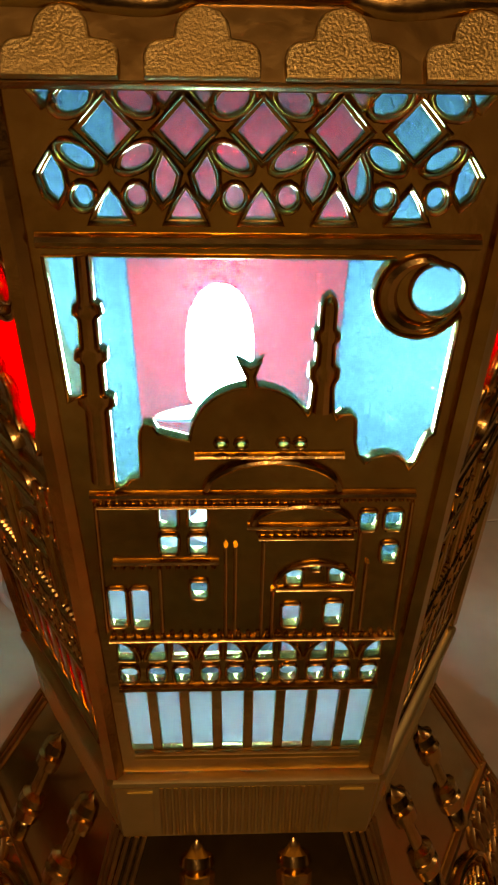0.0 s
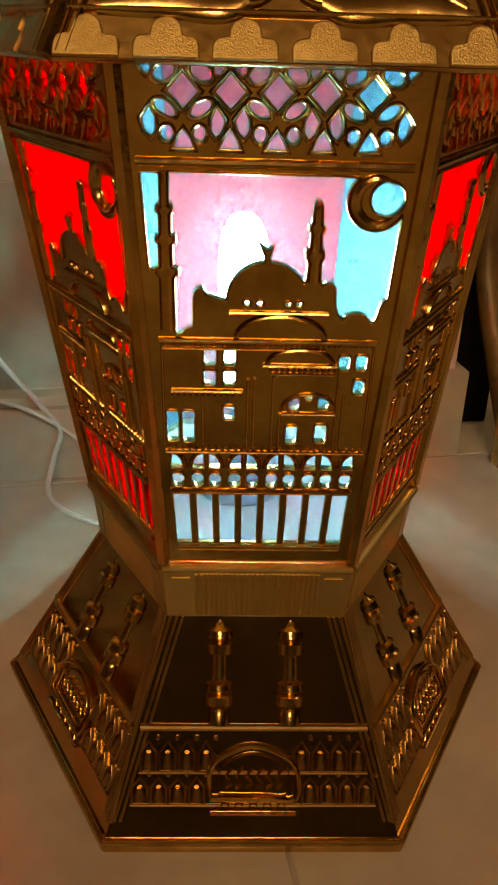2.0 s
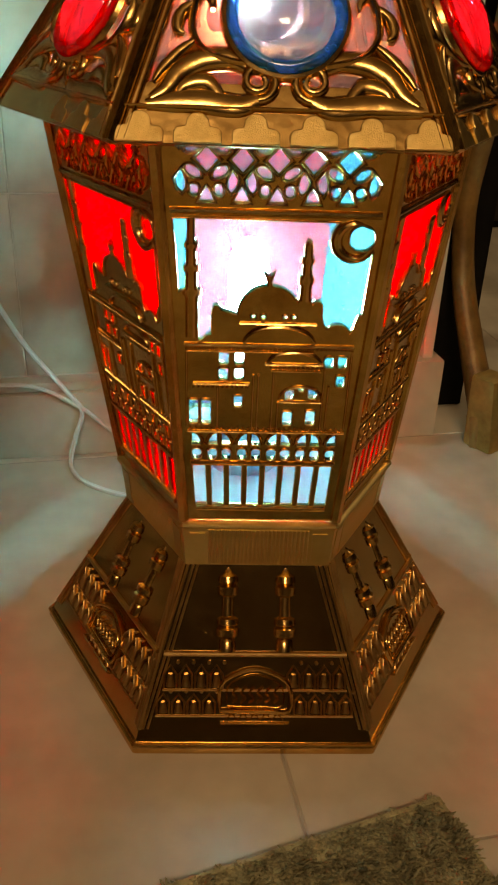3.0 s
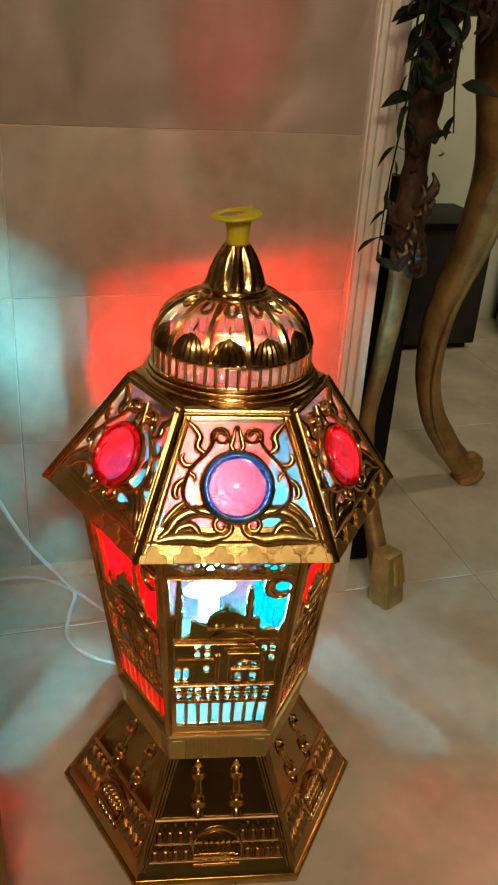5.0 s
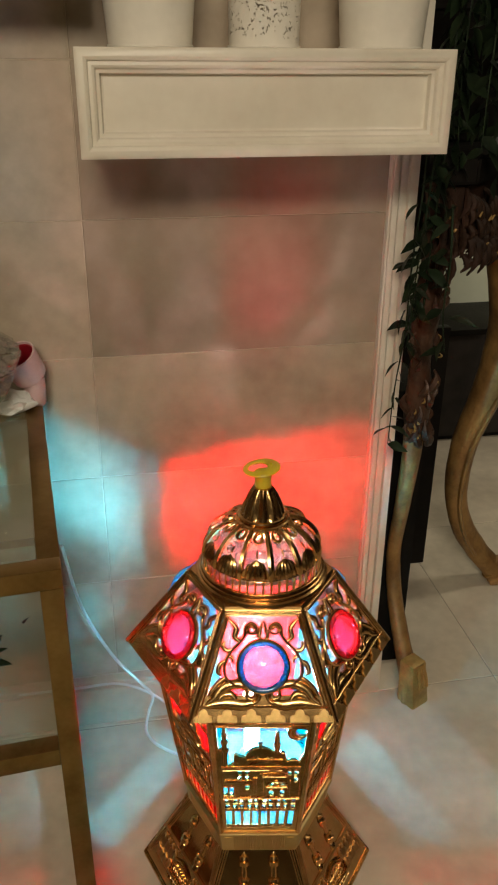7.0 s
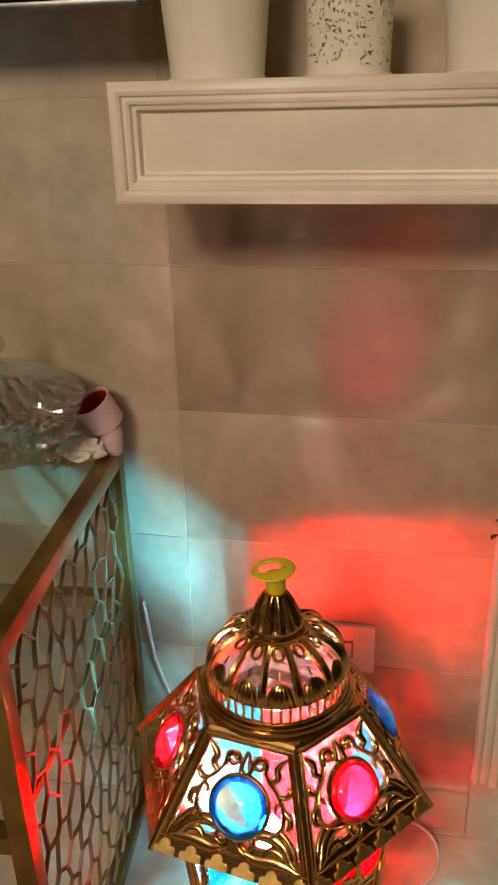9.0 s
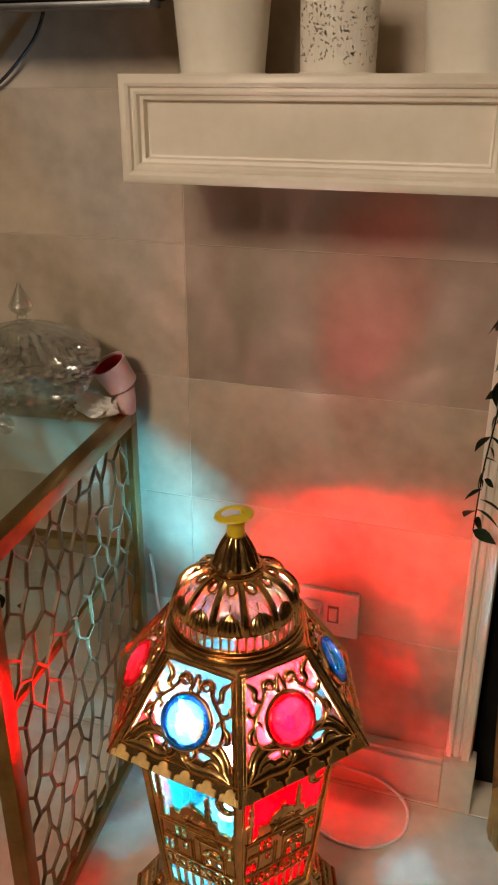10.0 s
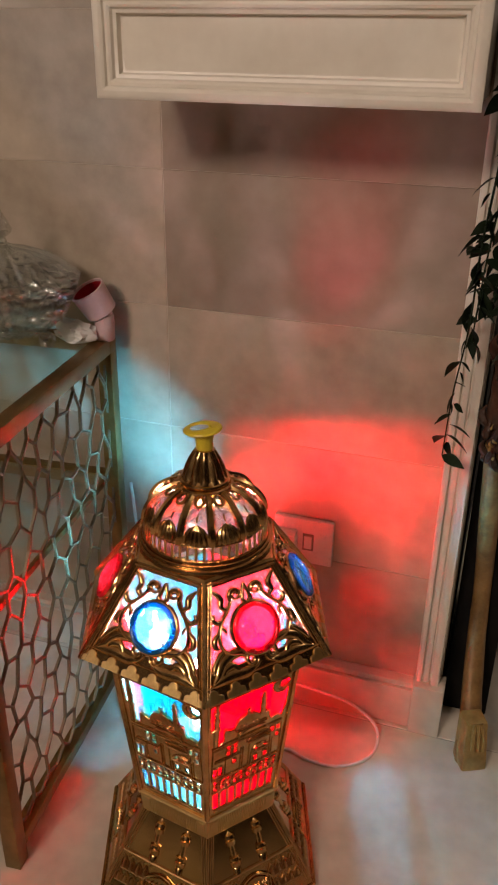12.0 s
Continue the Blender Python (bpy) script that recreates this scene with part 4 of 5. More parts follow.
def planter(name, label, at, r0, r1, height, lace0, lace1, scallop, seed):
    """A sheet-metal pot with small leaf-shaped cut-outs between two heights."""
    rnd = random.Random(seed)
    n, rows = 240, 100
    cuts = []
    for _ in range(int((330 if scallop else 520) * (lace1 - lace0) / 0.05)):
        cuts.append((rnd.uniform(0, 2 * math.pi), rnd.uniform(lace0, lace1), rnd.uniform(0, math.pi), rnd.uniform(0.0014, 0.0028)))
    buckets = {}
    for c in cuts:
        buckets.setdefault(int(c[0] / (2 * math.pi) * 30), []).append(c)

    def cut(a, z):
        if scallop and z > height - 0.010 - 0.008 * (0.5 + 0.5 * math.sin(9 * a)):
            return abs(math.sin(14 * a + z * 300)) < 0.75
        if not lace0 - 0.004 < z < lace1 + 0.002:
            return False
        b = int(a / (2 * math.pi) * 30)
        for key in ((b - 1) % 30, b % 30, (b + 1) % 30):
            for ca, cz, th, ln in buckets.get(key, ()):
                dx, dz = ((a - ca + math.pi) % (2 * math.pi) - math.pi) * r1, z - cz
                u, v = dx * math.cos(th) + dz * math.sin(th), -dx * math.sin(th) + dz * math.cos(th)
                if (u / ln) ** 2 + (v / (ln * 0.34)) ** 2 < 1:
                    return True
        return False

    bm = bmesh.new()
    grid = [[bm.verts.new(((r0 + (r1 - r0) * z / height) * math.cos(2 * math.pi * k / n), (r0 + (r1 - r0) * z / height) * math.sin(2 * math.pi * k / n), z)) for k in range(n)] for z in np.linspace(0, height, rows + 1)]
    for j in range(rows):
        for k in range(n):
            if not cut(2 * math.pi * (k + 0.5) / n, height * (j + 0.5) / rows):
                bm.faces.new((grid[j][k], grid[j][(k + 1) % n], grid[j + 1][(k + 1) % n], grid[j + 1][k]))
    bm.faces.new(grid[0][::-1])
    for v in [v for v in bm.verts if not v.link_faces]:
        bm.verts.remove(v)
    pot = thing(name, label, "planter", at, 0, "planters on the shelf")
    part("shell", bm, WHITE_METAL, pot)
    bm = bmesh.new()
    add_tube(bm, [((r0 + 0.0006) * math.cos(a), (r0 + 0.0006) * math.sin(a), 0.002) for a in np.linspace(0, 2 * math.pi, 49)[:-1]], 0.0016, 6, cyclic=True)
    part("foot_ring", bm, WHITE_METAL, pot)
    bm = bmesh.new()
    add_lathe(bm, [(r0 - 0.006, 0.004), (r1 - 0.006, height - 0.014), (r1 - 0.009, height - 0.014), (r0 - 0.008, 0.008)], 32)
    part("liner", bm, LINER if scallop else DARK_LINER, pot, "plastic inner pot")
    return pot


planter("metal_planter", "tall white metal planter with a leaf cut-out rim band", (-0.104, 0.262, 1.2322), 0.054, 0.0665, 0.150, 0.090, 0.142, False, 3)
planter("metal_planter", "short white metal planter with lacy cut-outs and scalloped rim", (0.047, 0.262, 1.2322), 0.0465, 0.0485, 0.108, 0.012, 0.096, True, 5)
planter("metal_planter", "tall white metal planter with a leaf cut-out rim band", (0.210, 0.262, 1.2322), 0.0555, 0.0680, 0.150, 0.090, 0.142, False, 8)

# ---- television on the wall and its cable ----
tv = thing("television", "black flat television mounted on the tiled wall", "television")
solid("body", (-1.25, 0.210, 1.318), (-0.178, 0.262, 1.93), BLACK, parent=tv, bevel=0.006)
solid("screen", (-1.235, 0.2070, 1.341), (-0.190, 0.2096, 1.915), SCREEN, parent=tv)
solid("lower_edge", (-1.25, 0.2075, 1.309), (-0.178, 0.240, 1.3175), SILVER, parent=tv, bevel=0.002)
solid("bracket", (-0.90, 0.2622, 1.48), (-0.50, 0.3719, 1.72), BLACK, parent=tv, bevel=0.003)
bm = bmesh.new()
add_tube(bm, smooth_path([(-0.40, 0.362, 1.40), (-0.418, 0.360, 1.315), (-0.455, 0.358, 1.262), (-0.54, 0.362, 1.205), (-0.66, 0.366, 1.19), (-0.8, 0.366, 1.25), (-0.84, 0.366, 1.40)]), 0.0028, 6)
tagged(part("television_cable", bm, BLACK_CABLE, None), "thin black cable hanging below the television", "cable")

# ---- wall socket ----
socket = thing("wall_socket", "white double wall socket with a rocker switch", "socket", (0.048, 0.372, 0.3625))
solid("plate", (-0.056, -0.011, -0.046), (0.054, -0.0002, 0.046), WHITE_PLASTIC, parent=socket, bevel=0.004)
solid("rocker_switch", (0.002, -0.0145, -0.013), (0.016, -0.0112, 0.013), WHITE_PLASTIC, parent=socket, bevel=0.0015)
solid("rocker_frame", (-0.001, -0.0125, -0.017), (0.019, -0.0111, 0.017), GREY_CLOTH, parent=socket)
solid("plug", (-0.046, -0.038, -0.024), (-0.010, -0.0112, 0.024), WHITE_PLASTIC, parent=socket, bevel=0.006)


def cord(name, label, pts, r, mat):
    bm = bmesh.new()
    add_tube(bm, smooth_path(pts, 8), r, 7)
    return tagged(part(name, bm, mat, None), label, "cable")


cord("lantern_cable", "white cable coiled in a loop on the floor behind the lantern", [(0.020, 0.345, 0.342), (0.012, 0.330, 0.26), (0.014, 0.335, 0.14), (0.030, 0.334, 0.060), (0.090, 0.332, 0.050), (0.165, 0.328, 0.040), (0.215, 0.312, 0.018), (0.226, 0.275, 0.004), (0.208, 0.232, 0.0035), (0.165, 0.205, 0.0035), (0.115, 0.203, 0.0035), (0.070, 0.215, 0.0035), (0.045, 0.190, 0.0035), (0.030, 0.150, 0.0035)], 0.0028, CABLE)
cord("extension_cable", "white cable trailing from the wall over the floor", [(-0.292, 0.362, 0.42), (-0.266, 0.340, 0.297), (-0.217, 0.338, 0.177), (-0.170, 0.338, 0.105), (-0.146, 0.330, 0.072), (-0.155, 0.322, 0.040), (-0.163, 0.305, 0.010), (-0.150, 0.275, 0.0035), (-0.120, 0.245, 0.0035), (-0.085, 0.220, 0.0035), (-0.060, 0.165, 0.0035)], 0.0030, CABLE)
cord("extension_cable", "white cable trailing from the wall over the floor", [(-0.40, 0.342, 0.104), (-0.30, 0.341, 0.104), (-0.21, 0.340, 0.104), (-0.150, 0.333, 0.076), (-0.118, 0.326, 0.050), (-0.085, 0.316, 0.022), (-0.055, 0.290, 0.0035), (-0.040, 0.250, 0.0035), (-0.030, 0.160, 0.0035)], 0.0026, CABLE)

# ---- glass-topped brass console beside the lantern ----
table = thing("side_table", "brass-framed table with glass shelves and honeycomb side panel", "table")
XS, XE, Y0, Y1, ZT = -0.258, -1.15, -0.155, 0.347, 0.718
table.matrix_basis = Matrix.Translation((XS, Y0, 0)) @ pose(0, 0, 0, 0, 0, 4.4) @ Matrix.Translation((-XS, -Y0, 0))
for i, (x, y) in enumerate(((XS, Y0), (XS, Y1), (XE, Y0), (XE, Y1))):
    sx, sy = (-1 if x == XS else 1), (1 if y == Y0 else -1)
    solid("leg", (min(x, x + sx * 0.026), min(y, y + sy * 0.026), 0.0), (max(x, x + sx * 0.026), max(y, y + sy * 0.026), ZT - 0.026), BRASS, parent=table, bevel=0.0015)
for z in (ZT, 0.455):
    for y in (Y0, Y1 - 0.026):
        solid("rail", (XE + (0.026 if z < 0.7 else 0), y, z - 0.026), (XS - (0.026 if z < 0.7 else 0), y + 0.026, z), BRASS, parent=table, bevel=0.0015)
    for x in (XE, XS - 0.026):
        thin = 0.018 if z < 0.7 else 0.0
        solid("rail", (x, Y0 + 0.026, z - 0.026 + thin * 0.8), (x + 0.026 - thin, Y1 - 0.026, z), BRASS, parent=table, bevel=0.0015)
    solid("glass_shelf", (XE + 0.0265, Y0 + 0.0265, z - 0.008), (XS - 0.0265, Y1 - 0.0265, z - 0.002), PANE, parent=table)
for x in (XS - 0.026, XE):
    solid("rail", (x, Y0 + 0.026, 0.030), (x + 0.026, Y1 - 0.026, 0.052), BRASS, parent=table, bevel=0.0015)
rnd = random.Random(4)
knots = {}


def knot(i, j):
    """A corner of the honeycomb, shifted a little so that no two cells are alike."""
    if (i, j) not in knots:
        w, h = 0.0510, 0.0600
        y = Y0 + 0.012 + i * w / 2
        z = 0.045 + (j // 2) * h + (0.0 if j % 2 == 0 else 0.0200)
        y += rnd.uniform(-0.0060, 0.0060)
        z += rnd.uniform(-0.009, 0.009)
        knots[(i, j)] = (min(max(y, Y0 + 0.024), Y1 - 0.024), min(max(z, 0.050), ZT - 0.024))
    return knots[(i, j)]


bm = bmesh.new()
bars = set()
for row in range(0, 12):
    for i in range(0, 20):
        # zigzag rows: even corners low, odd corners high, swapped every other row
        a = (i, 2 * row + (i + row) % 2)
        c = (i + 1, 2 * row + (i + 1 + row) % 2)
        if i < 19:
            bars.add((a, c))
        if (i + row) % 2 == 1 and row < 11:
            bars.add((a, (i, 2 * (row + 1) + (i + row + 1) % 2)))
add_box(bm, (-0.0024, 0.0, -0.0018), (0.0024, 1.0, 0.0018))
bar_mesh = mesh_of(bm, LATTICE_METAL, "bar")
comb = solid("honeycomb_panel", (XS - 0.0185, Y0 + 0.026, 0.0525), (XS - 0.0125, Y0 + 0.030, ZT - 0.0265), LATTICE_METAL, "openwork metal panel of uneven six-sided cells", parent=table)
for a, e in sorted(bars):
    (ya, za), (yc, zc) = knot(*a), knot(*e)
    long = math.hypot(ya - yc, za - zc)
    if long < 0.004:
        continue
    bar = new("bar", bar_mesh)
    bar.parent = comb
    bar.matrix_basis = pose(XS - 0.0125, ya, za, math.degrees(math.atan2(zc - za, yc - ya))) @ Matrix.Diagonal((1, long, 1, 1))

# covered crystal bowl
bowl = thing("crystal_bowl", "cut crystal bowl with a pointed lid, on ball feet", "bowl", (-0.428, 0.236, ZT - 0.002))


def cut_glass(a, r, z):
    """Diamond cuts: two crossing sets of grooves round the bowl."""
    return r * (1 + 0.040 * math.copysign(1, math.cos(12 * a + 190 * z)) * math.copysign(1, math.cos(12 * a - 190 * z)) + 0.02 * math.cos(24 * a))


def finer(profile, per=4):
    return [((1 - k / per) * a[0] + k / per * c[0], (1 - k / per) * a[1] + k / per * c[1]) for a, c in zip(profile, profile[1:]) for k in range(per)] + [profile[-1]]


bm = bmesh.new()
add_lathe(bm, finer([(0.030, 0.026), (0.062, 0.034), (0.088, 0.058), (0.100, 0.085), (0.108, 0.108), (0.110, 0.114), (0.104, 0.114), (0.098, 0.104), (0.090, 0.086), (0.078, 0.062), (0.052, 0.042), (0.010, 0.036)]), 96, flute=cut_glass)
part("basin", bm, CRYSTAL, bowl)
bm = bmesh.new()
add_lathe(bm, finer([(0.111, 0.1145), (0.112, 0.120), (0.098, 0.132), (0.074, 0.148), (0.044, 0.160), (0.020, 0.166), (0.012, 0.170), (0.008, 0.167), (0.040, 0.155), (0.070, 0.143), (0.094, 0.127), (0.105, 0.1145)]), 96, flute=cut_glass)
lid = part("lid", bm, CRYSTAL, bowl)
bm = bmesh.new()
add_lathe(bm, [(0.008, 0.171), (0.010, 0.175), (0.007, 0.180), (0.017, 0.187), (0.019, 0.194), (0.014, 0.205), (0.007, 0.217), (0.002, 0.228)], 12)
part("knob", bm, CRYSTAL, lid)
for a in (15, 135, 255):
    bm = bmesh.new()
    bmesh.ops.create_uvsphere(bm, u_segments=16, v_segments=10, radius=0.0145)
    part("foot", bm, CRYSTAL, bowl, "", pose(0.058 * math.cos(radians(a)), 0.058 * math.sin(radians(a)), 0.0145))

# tilted pink cap and a crumpled paper on the corner of the table
cap = thing("plastic_cap", "small pink plastic cap with red lining, tilted on its side", "cap", (-0.316, 0.318, ZT))
tilt = pose(0, 0, 0.064, 20, -22, 0)
bm = bmesh.new()
add_lathe(bm, [(0.024, -0.022), (0.027, -0.020), (0.030, 0.026), (0.0275, 0.026), (0.0255, -0.016)], 28, tilt)
part("cap_wall", bm, PINK, cap)
bm = bmesh.new()
add_lathe(bm, [(0.0250, -0.0155), (0.0272, 0.022), (0.0262, 0.022), (0.0240, -0.0145)], 28, tilt)
part("lining", bm, CRIMSON, cap, "dark red lining")
bm = bmesh.new()
add_lathe(bm, [(0.017, 0.0), (0.018, 0.002), (0.017, 0.030), (0.014, 0.046)], 20, pose(0.010, 0.006, 0, 4, 6))
part("stand", bm, PINK, cap)
bm = bmesh.new()
bmesh.ops.create_icosphere(bm, subdivisions=3, radius=1)
for v in bm.verts:
    q = noise.noise(v.co * 2.6) * 0.45 + noise.noise(v.co * 6) * 0.25
    v.co = Vector((v.co.x * 0.036, v.co.y * 0.020, max(v.co.z, -0.75) * 0.019 + 0.0145)) * (1 + q)
low_z = min(v.co.z for v in bm.verts)
for v in bm.verts:
    v.co += Vector((-0.342, 0.292, ZT - low_z))
tagged(part("crumpled_paper", bm, TISSUE, None), "crumpled white paper lying on the glass table", "paper")


# ---- plants ----
def leaf_mesh(length, width):
    bm = bmesh.new()
    rows = []
    for q in np.linspace(0, 1, 6):
        w = width * math.sin(math.pi * q ** 0.8) * (1 - 0.25 * q) / 2
        droop = -0.18 * length * q * q
        rows.append([bm.verts.new((s * w, q * length, droop + (0.22 * w if s else 0))) for s in ((-1, 0, 1) if 0 < q < 1 else (0,))])
    for a, c in zip(rows, rows[1:]):
        if len(a) == 1:
            bm.faces.new((a[0], c[1], c[0])), bm.faces.new((a[0], c[2], c[1]))
        elif len(c) == 1:
            bm.faces.new((a[0], a[1], c[0])), bm.faces.new((a[1], a[2], c[0]))
        else:
            bm.faces.new((a[0], a[1], c[1], c[0])), bm.faces.new((a[1], a[2], c[2], c[1]))
    return mesh_of(bm, LEAF, "leaf", 180)


LEAVES = [leaf_mesh(0.047, 0.027), leaf_mesh(0.037, 0.022), leaf_mesh(0.026, 0.012)]


def vine(label, stems, seed, per, spread=0.012, sizes=(0, 1, 2)):
    rnd = random.Random(seed)
    ob = thing("trailing_vine", label, "plant", group="trailing vines")
    for pts in stems:
        path = smooth_path(pts, 6)
        bm = bmesh.new()
        add_tube(bm, path, lambda q: 0.0022 - 0.0012 * q, 5)
        part("stem", bm, LEAF, ob)
        steps = len(path)
        for i in range(per):
            q = (i + rnd.random()) / per
            p = Vector(path[min(steps - 1, int(q * steps))])
            sub = new("leaf", LEAVES[rnd.choice(sizes)])
            sub.parent = ob
            side = rnd.choice((-1, 1))
            sub.matrix_basis = Matrix.Translation(p + Vector((rnd.uniform(-1, 1), rnd.uniform(-1, 1), 0)) * spread * 0.3) @ pose(0, 0, 0, rnd.uniform(-80, -5), rnd.uniform(-50, 50), 90 * side * rnd.uniform(0.4, 1.4) - 20) @ Matrix.Scale(rnd.uniform(0.7, 1.15), 4)
    return ob


vine("dark green trailing vine hanging beside the shelf", [
    [(0.330, 0.300, 1.26), (0.305, 0.288, 1.16), (0.300, 0.282, 1.04), (0.292, 0.278, 0.93), (0.290, 0.276, 0.82), (0.280, 0.274, 0.72), (0.276, 0.272, 0.62)],
    [(0.345, 0.295, 1.25), (0.318, 0.285, 1.12), (0.308, 0.280, 1.00), (0.300, 0.278, 0.90), (0.296, 0.276, 0.80)],
    [(0.350, 0.29, 1.22), (0.330, 0.282, 1.10), (0.322, 0.28, 0.98), (0.318, 0.278, 0.86)]], 2, 46)
vine("dark green trailing vine over the carved console", [
    [(0.37, 0.30, 1.40), (0.345, 0.28, 1.30), (0.34, 0.275, 1.18), (0.345, 0.27, 1.08)],
    [(0.44, 0.33, 1.36), (0.40, 0.30, 1.30), (0.385, 0.28, 1.20), (0.38, 0.27, 1.10)],
    [(0.48, 0.35, 1.34), (0.45, 0.31, 1.26), (0.43, 0.29, 1.16), (0.42, 0.28, 1.06)],
    [(0.40, 0.34, 1.42), (0.36, 0.30, 1.38), (0.335, 0.29, 1.30), (0.325, 0.28, 1.20)],
], 7, 34, 0.03, (0, 0, 1))
vine("dark green trailing vine over the carved console", [
    [(0.345, 0.27, 1.02), (0.345, 0.255, 0.94), (0.340, 0.25, 0.86), (0.350, 0.25, 0.79)]], 7, 9, 0.03, (0, 0, 1))
vine("dark green trailing vine over the carved console", [
    [(0.52, 0.40, 1.30), (0.50, 0.36, 1.24), (0.485, 0.34, 1.14), (0.48, 0.33, 1.06)],
    [(0.42, 0.42, 1.44), (0.40, 0.36, 1.40), (0.39, 0.33, 1.30), (0.39, 0.32, 1.2)],
    [(0.47, 0.45, 1.40), (0.45, 0.40, 1.34), (0.44, 0.37, 1.24), (0.44, 0.36, 1.12)]], 13, 22, 0.03, (0, 0, 1))
pot = thing("flower_pot", "black flower pot standing on the carved console", "pot", (0.46, 0.56, 1.0865))
bm = bmesh.new()
add_lathe(bm, [(0.075, 0.0), (0.080, 0.004), (0.105, 0.20), (0.112, 0.204), (0.112, 0.222), (0.100, 0.222), (0.095, 0.19)], 32)
part("pot_wall", bm, BLACK, pot)
shelf_plant = thing("artificial_plant", "small dark artificial plant on the lower glass shelf", "plant", (-0.40, -0.02, 0.4535))
bm = bmesh.new()
add_lathe(bm, [(0.028, 0.0), (0.030, 0.003), (0.038, 0.05), (0.034, 0.05)], 20)
part("pot", bm, GREY_CLOTH, shelf_plant)
rnd = random.Random(21)
for i in range(46):
    sub = new("leaf", LEAVES[rnd.choice((1, 2, 2))])
    sub.parent = shelf_plant
    sub.matrix_basis = Matrix.Translation((rnd.gauss(0, 0.022), rnd.gauss(0, 0.022), rnd.uniform(0.045, 0.09))) @ pose(0, 0, 0, rnd.uniform(0, 70), 0, rnd.uniform(0, 360))

# ---- carved gilt console at the end of the wall ----
console = thing("carved_console", "carved gilt wooden console with dark top and curved legs", "console table")


def leg(pts, radius, name="leg", mat=OLD_GILT, carve=0.006, label=""):
    path = smooth_path(pts, 10)
    bm = bmesh.new()
    add_tube(bm, path, radius, 14, flat=0.85)
    for v in bm.verts:
        v.co += noise.noise_vector(v.co * 28) * carve * 0.35
    return part(name, bm, mat, console, label)


def foot(at, toward):
    """A squared, slightly splayed hoof with three carved ridges."""
    d = Vector(toward).normalized()
    m = Matrix.Translation(at) @ Matrix.Rotation(math.atan2(-d.x, d.y) + math.pi, 4, "Z")
    bm = bmesh.new()
    add_box(bm, (-0.024, -0.026, 0.0), (0.024, 0.020, 0.100), m, 0.006)
    for v in bm.verts:
        q = m.inverted() @ v.co
        q.x *= 1 - 1.6 * q.z
        q.y = q.y * (1 - 2.0 * q.z) + 0.10 * q.z
        v.co = m @ q
    for k in (-1, 0, 1):
        add_tube(bm, smooth_path([(k * 0.010, -0.026, 0.050), (k * 0.009, -0.021, 0.075), (k * 0.006, -0.012, 0.100)], 4), 0.0042, 6, m=m)
    part("hoof_foot", bm, BRIGHT_GILT, console, "bright gilt carved hoof foot")


curve_a = [(0.356, 0.350, 0.615), (0.357, 0.356, 0.54), (0.362, 0.385, 0.42), (0.368, 0.418, 0.30), (0.372, 0.400, 0.20), (0.380, 0.345, 0.10), (0.388, 0.312, 0.04), (0.391, 0.304, 0.0)]
leg(curve_a, lambda q: 0.023 - 0.006 * math.sin(math.pi * min(1, q * 1.2)) + (0.004 if q > 0.85 else 0), carve=0.0015)
foot((0.391, 0.300, 0), (0.5, -1, 0))
curve_b = [(0.640, 0.68, 0.95), (0.652, 0.68, 0.87), (0.684, 0.68, 0.77), (0.700, 0.68, 0.68), (0.672, 0.68, 0.54), (0.628, 0.68, 0.40), (0.622, 0.68, 0.27), (0.650, 0.68, 0.17), (0.698, 0.68, 0.095), (0.735, 0.68, 0.050), (0.755, 0.68, 0.026)]
leg(curve_b, lambda q: 0.044 + 0.014 * math.exp(-((q - 0.27) / 0.12) ** 2) - 0.014 * min(1, max(0, q - 0.3) * 3), carve=0.004)
bm = bmesh.new()  # carved ridge that winds down the curved leg, and the scrolled toe
path_b = smooth_path([(x + 0.020 - 0.006 * k, y - 0.044 + 0.0024 * k, z) for k, (x, y, z) in enumerate(curve_b[2:9])], 8)
add_tube(bm, path_b, lambda q: 0.0085 - 0.004 * q, 6)
part("leg_ridge", bm, OLD_GILT, console, "carved ridge winding down the leg")
bm = bmesh.new()
add_tube(bm, [(0.758 + x, 0.672, 0.040 + z) for x, z in spiral(0, 0, 0.024, 0.006, -150, 1.4, 24)], lambda q: 0.020 - 0.006 * q, 10)
for k in (-1, 0, 1):
    add_tube(bm, smooth_path([(0.735, 0.672 + 0.016 * k, 0.002), (0.770, 0.668 + 0.018 * k, 0.014), (0.782, 0.668 + 0.016 * k, 0.034)], 5), 0.010, 8)
for v in bm.verts:
    v.co.z = max(v.co.z, 0.0)
part("scroll_foot", bm, OLD_GILT, console, "scrolled gilt foot with carved toes")

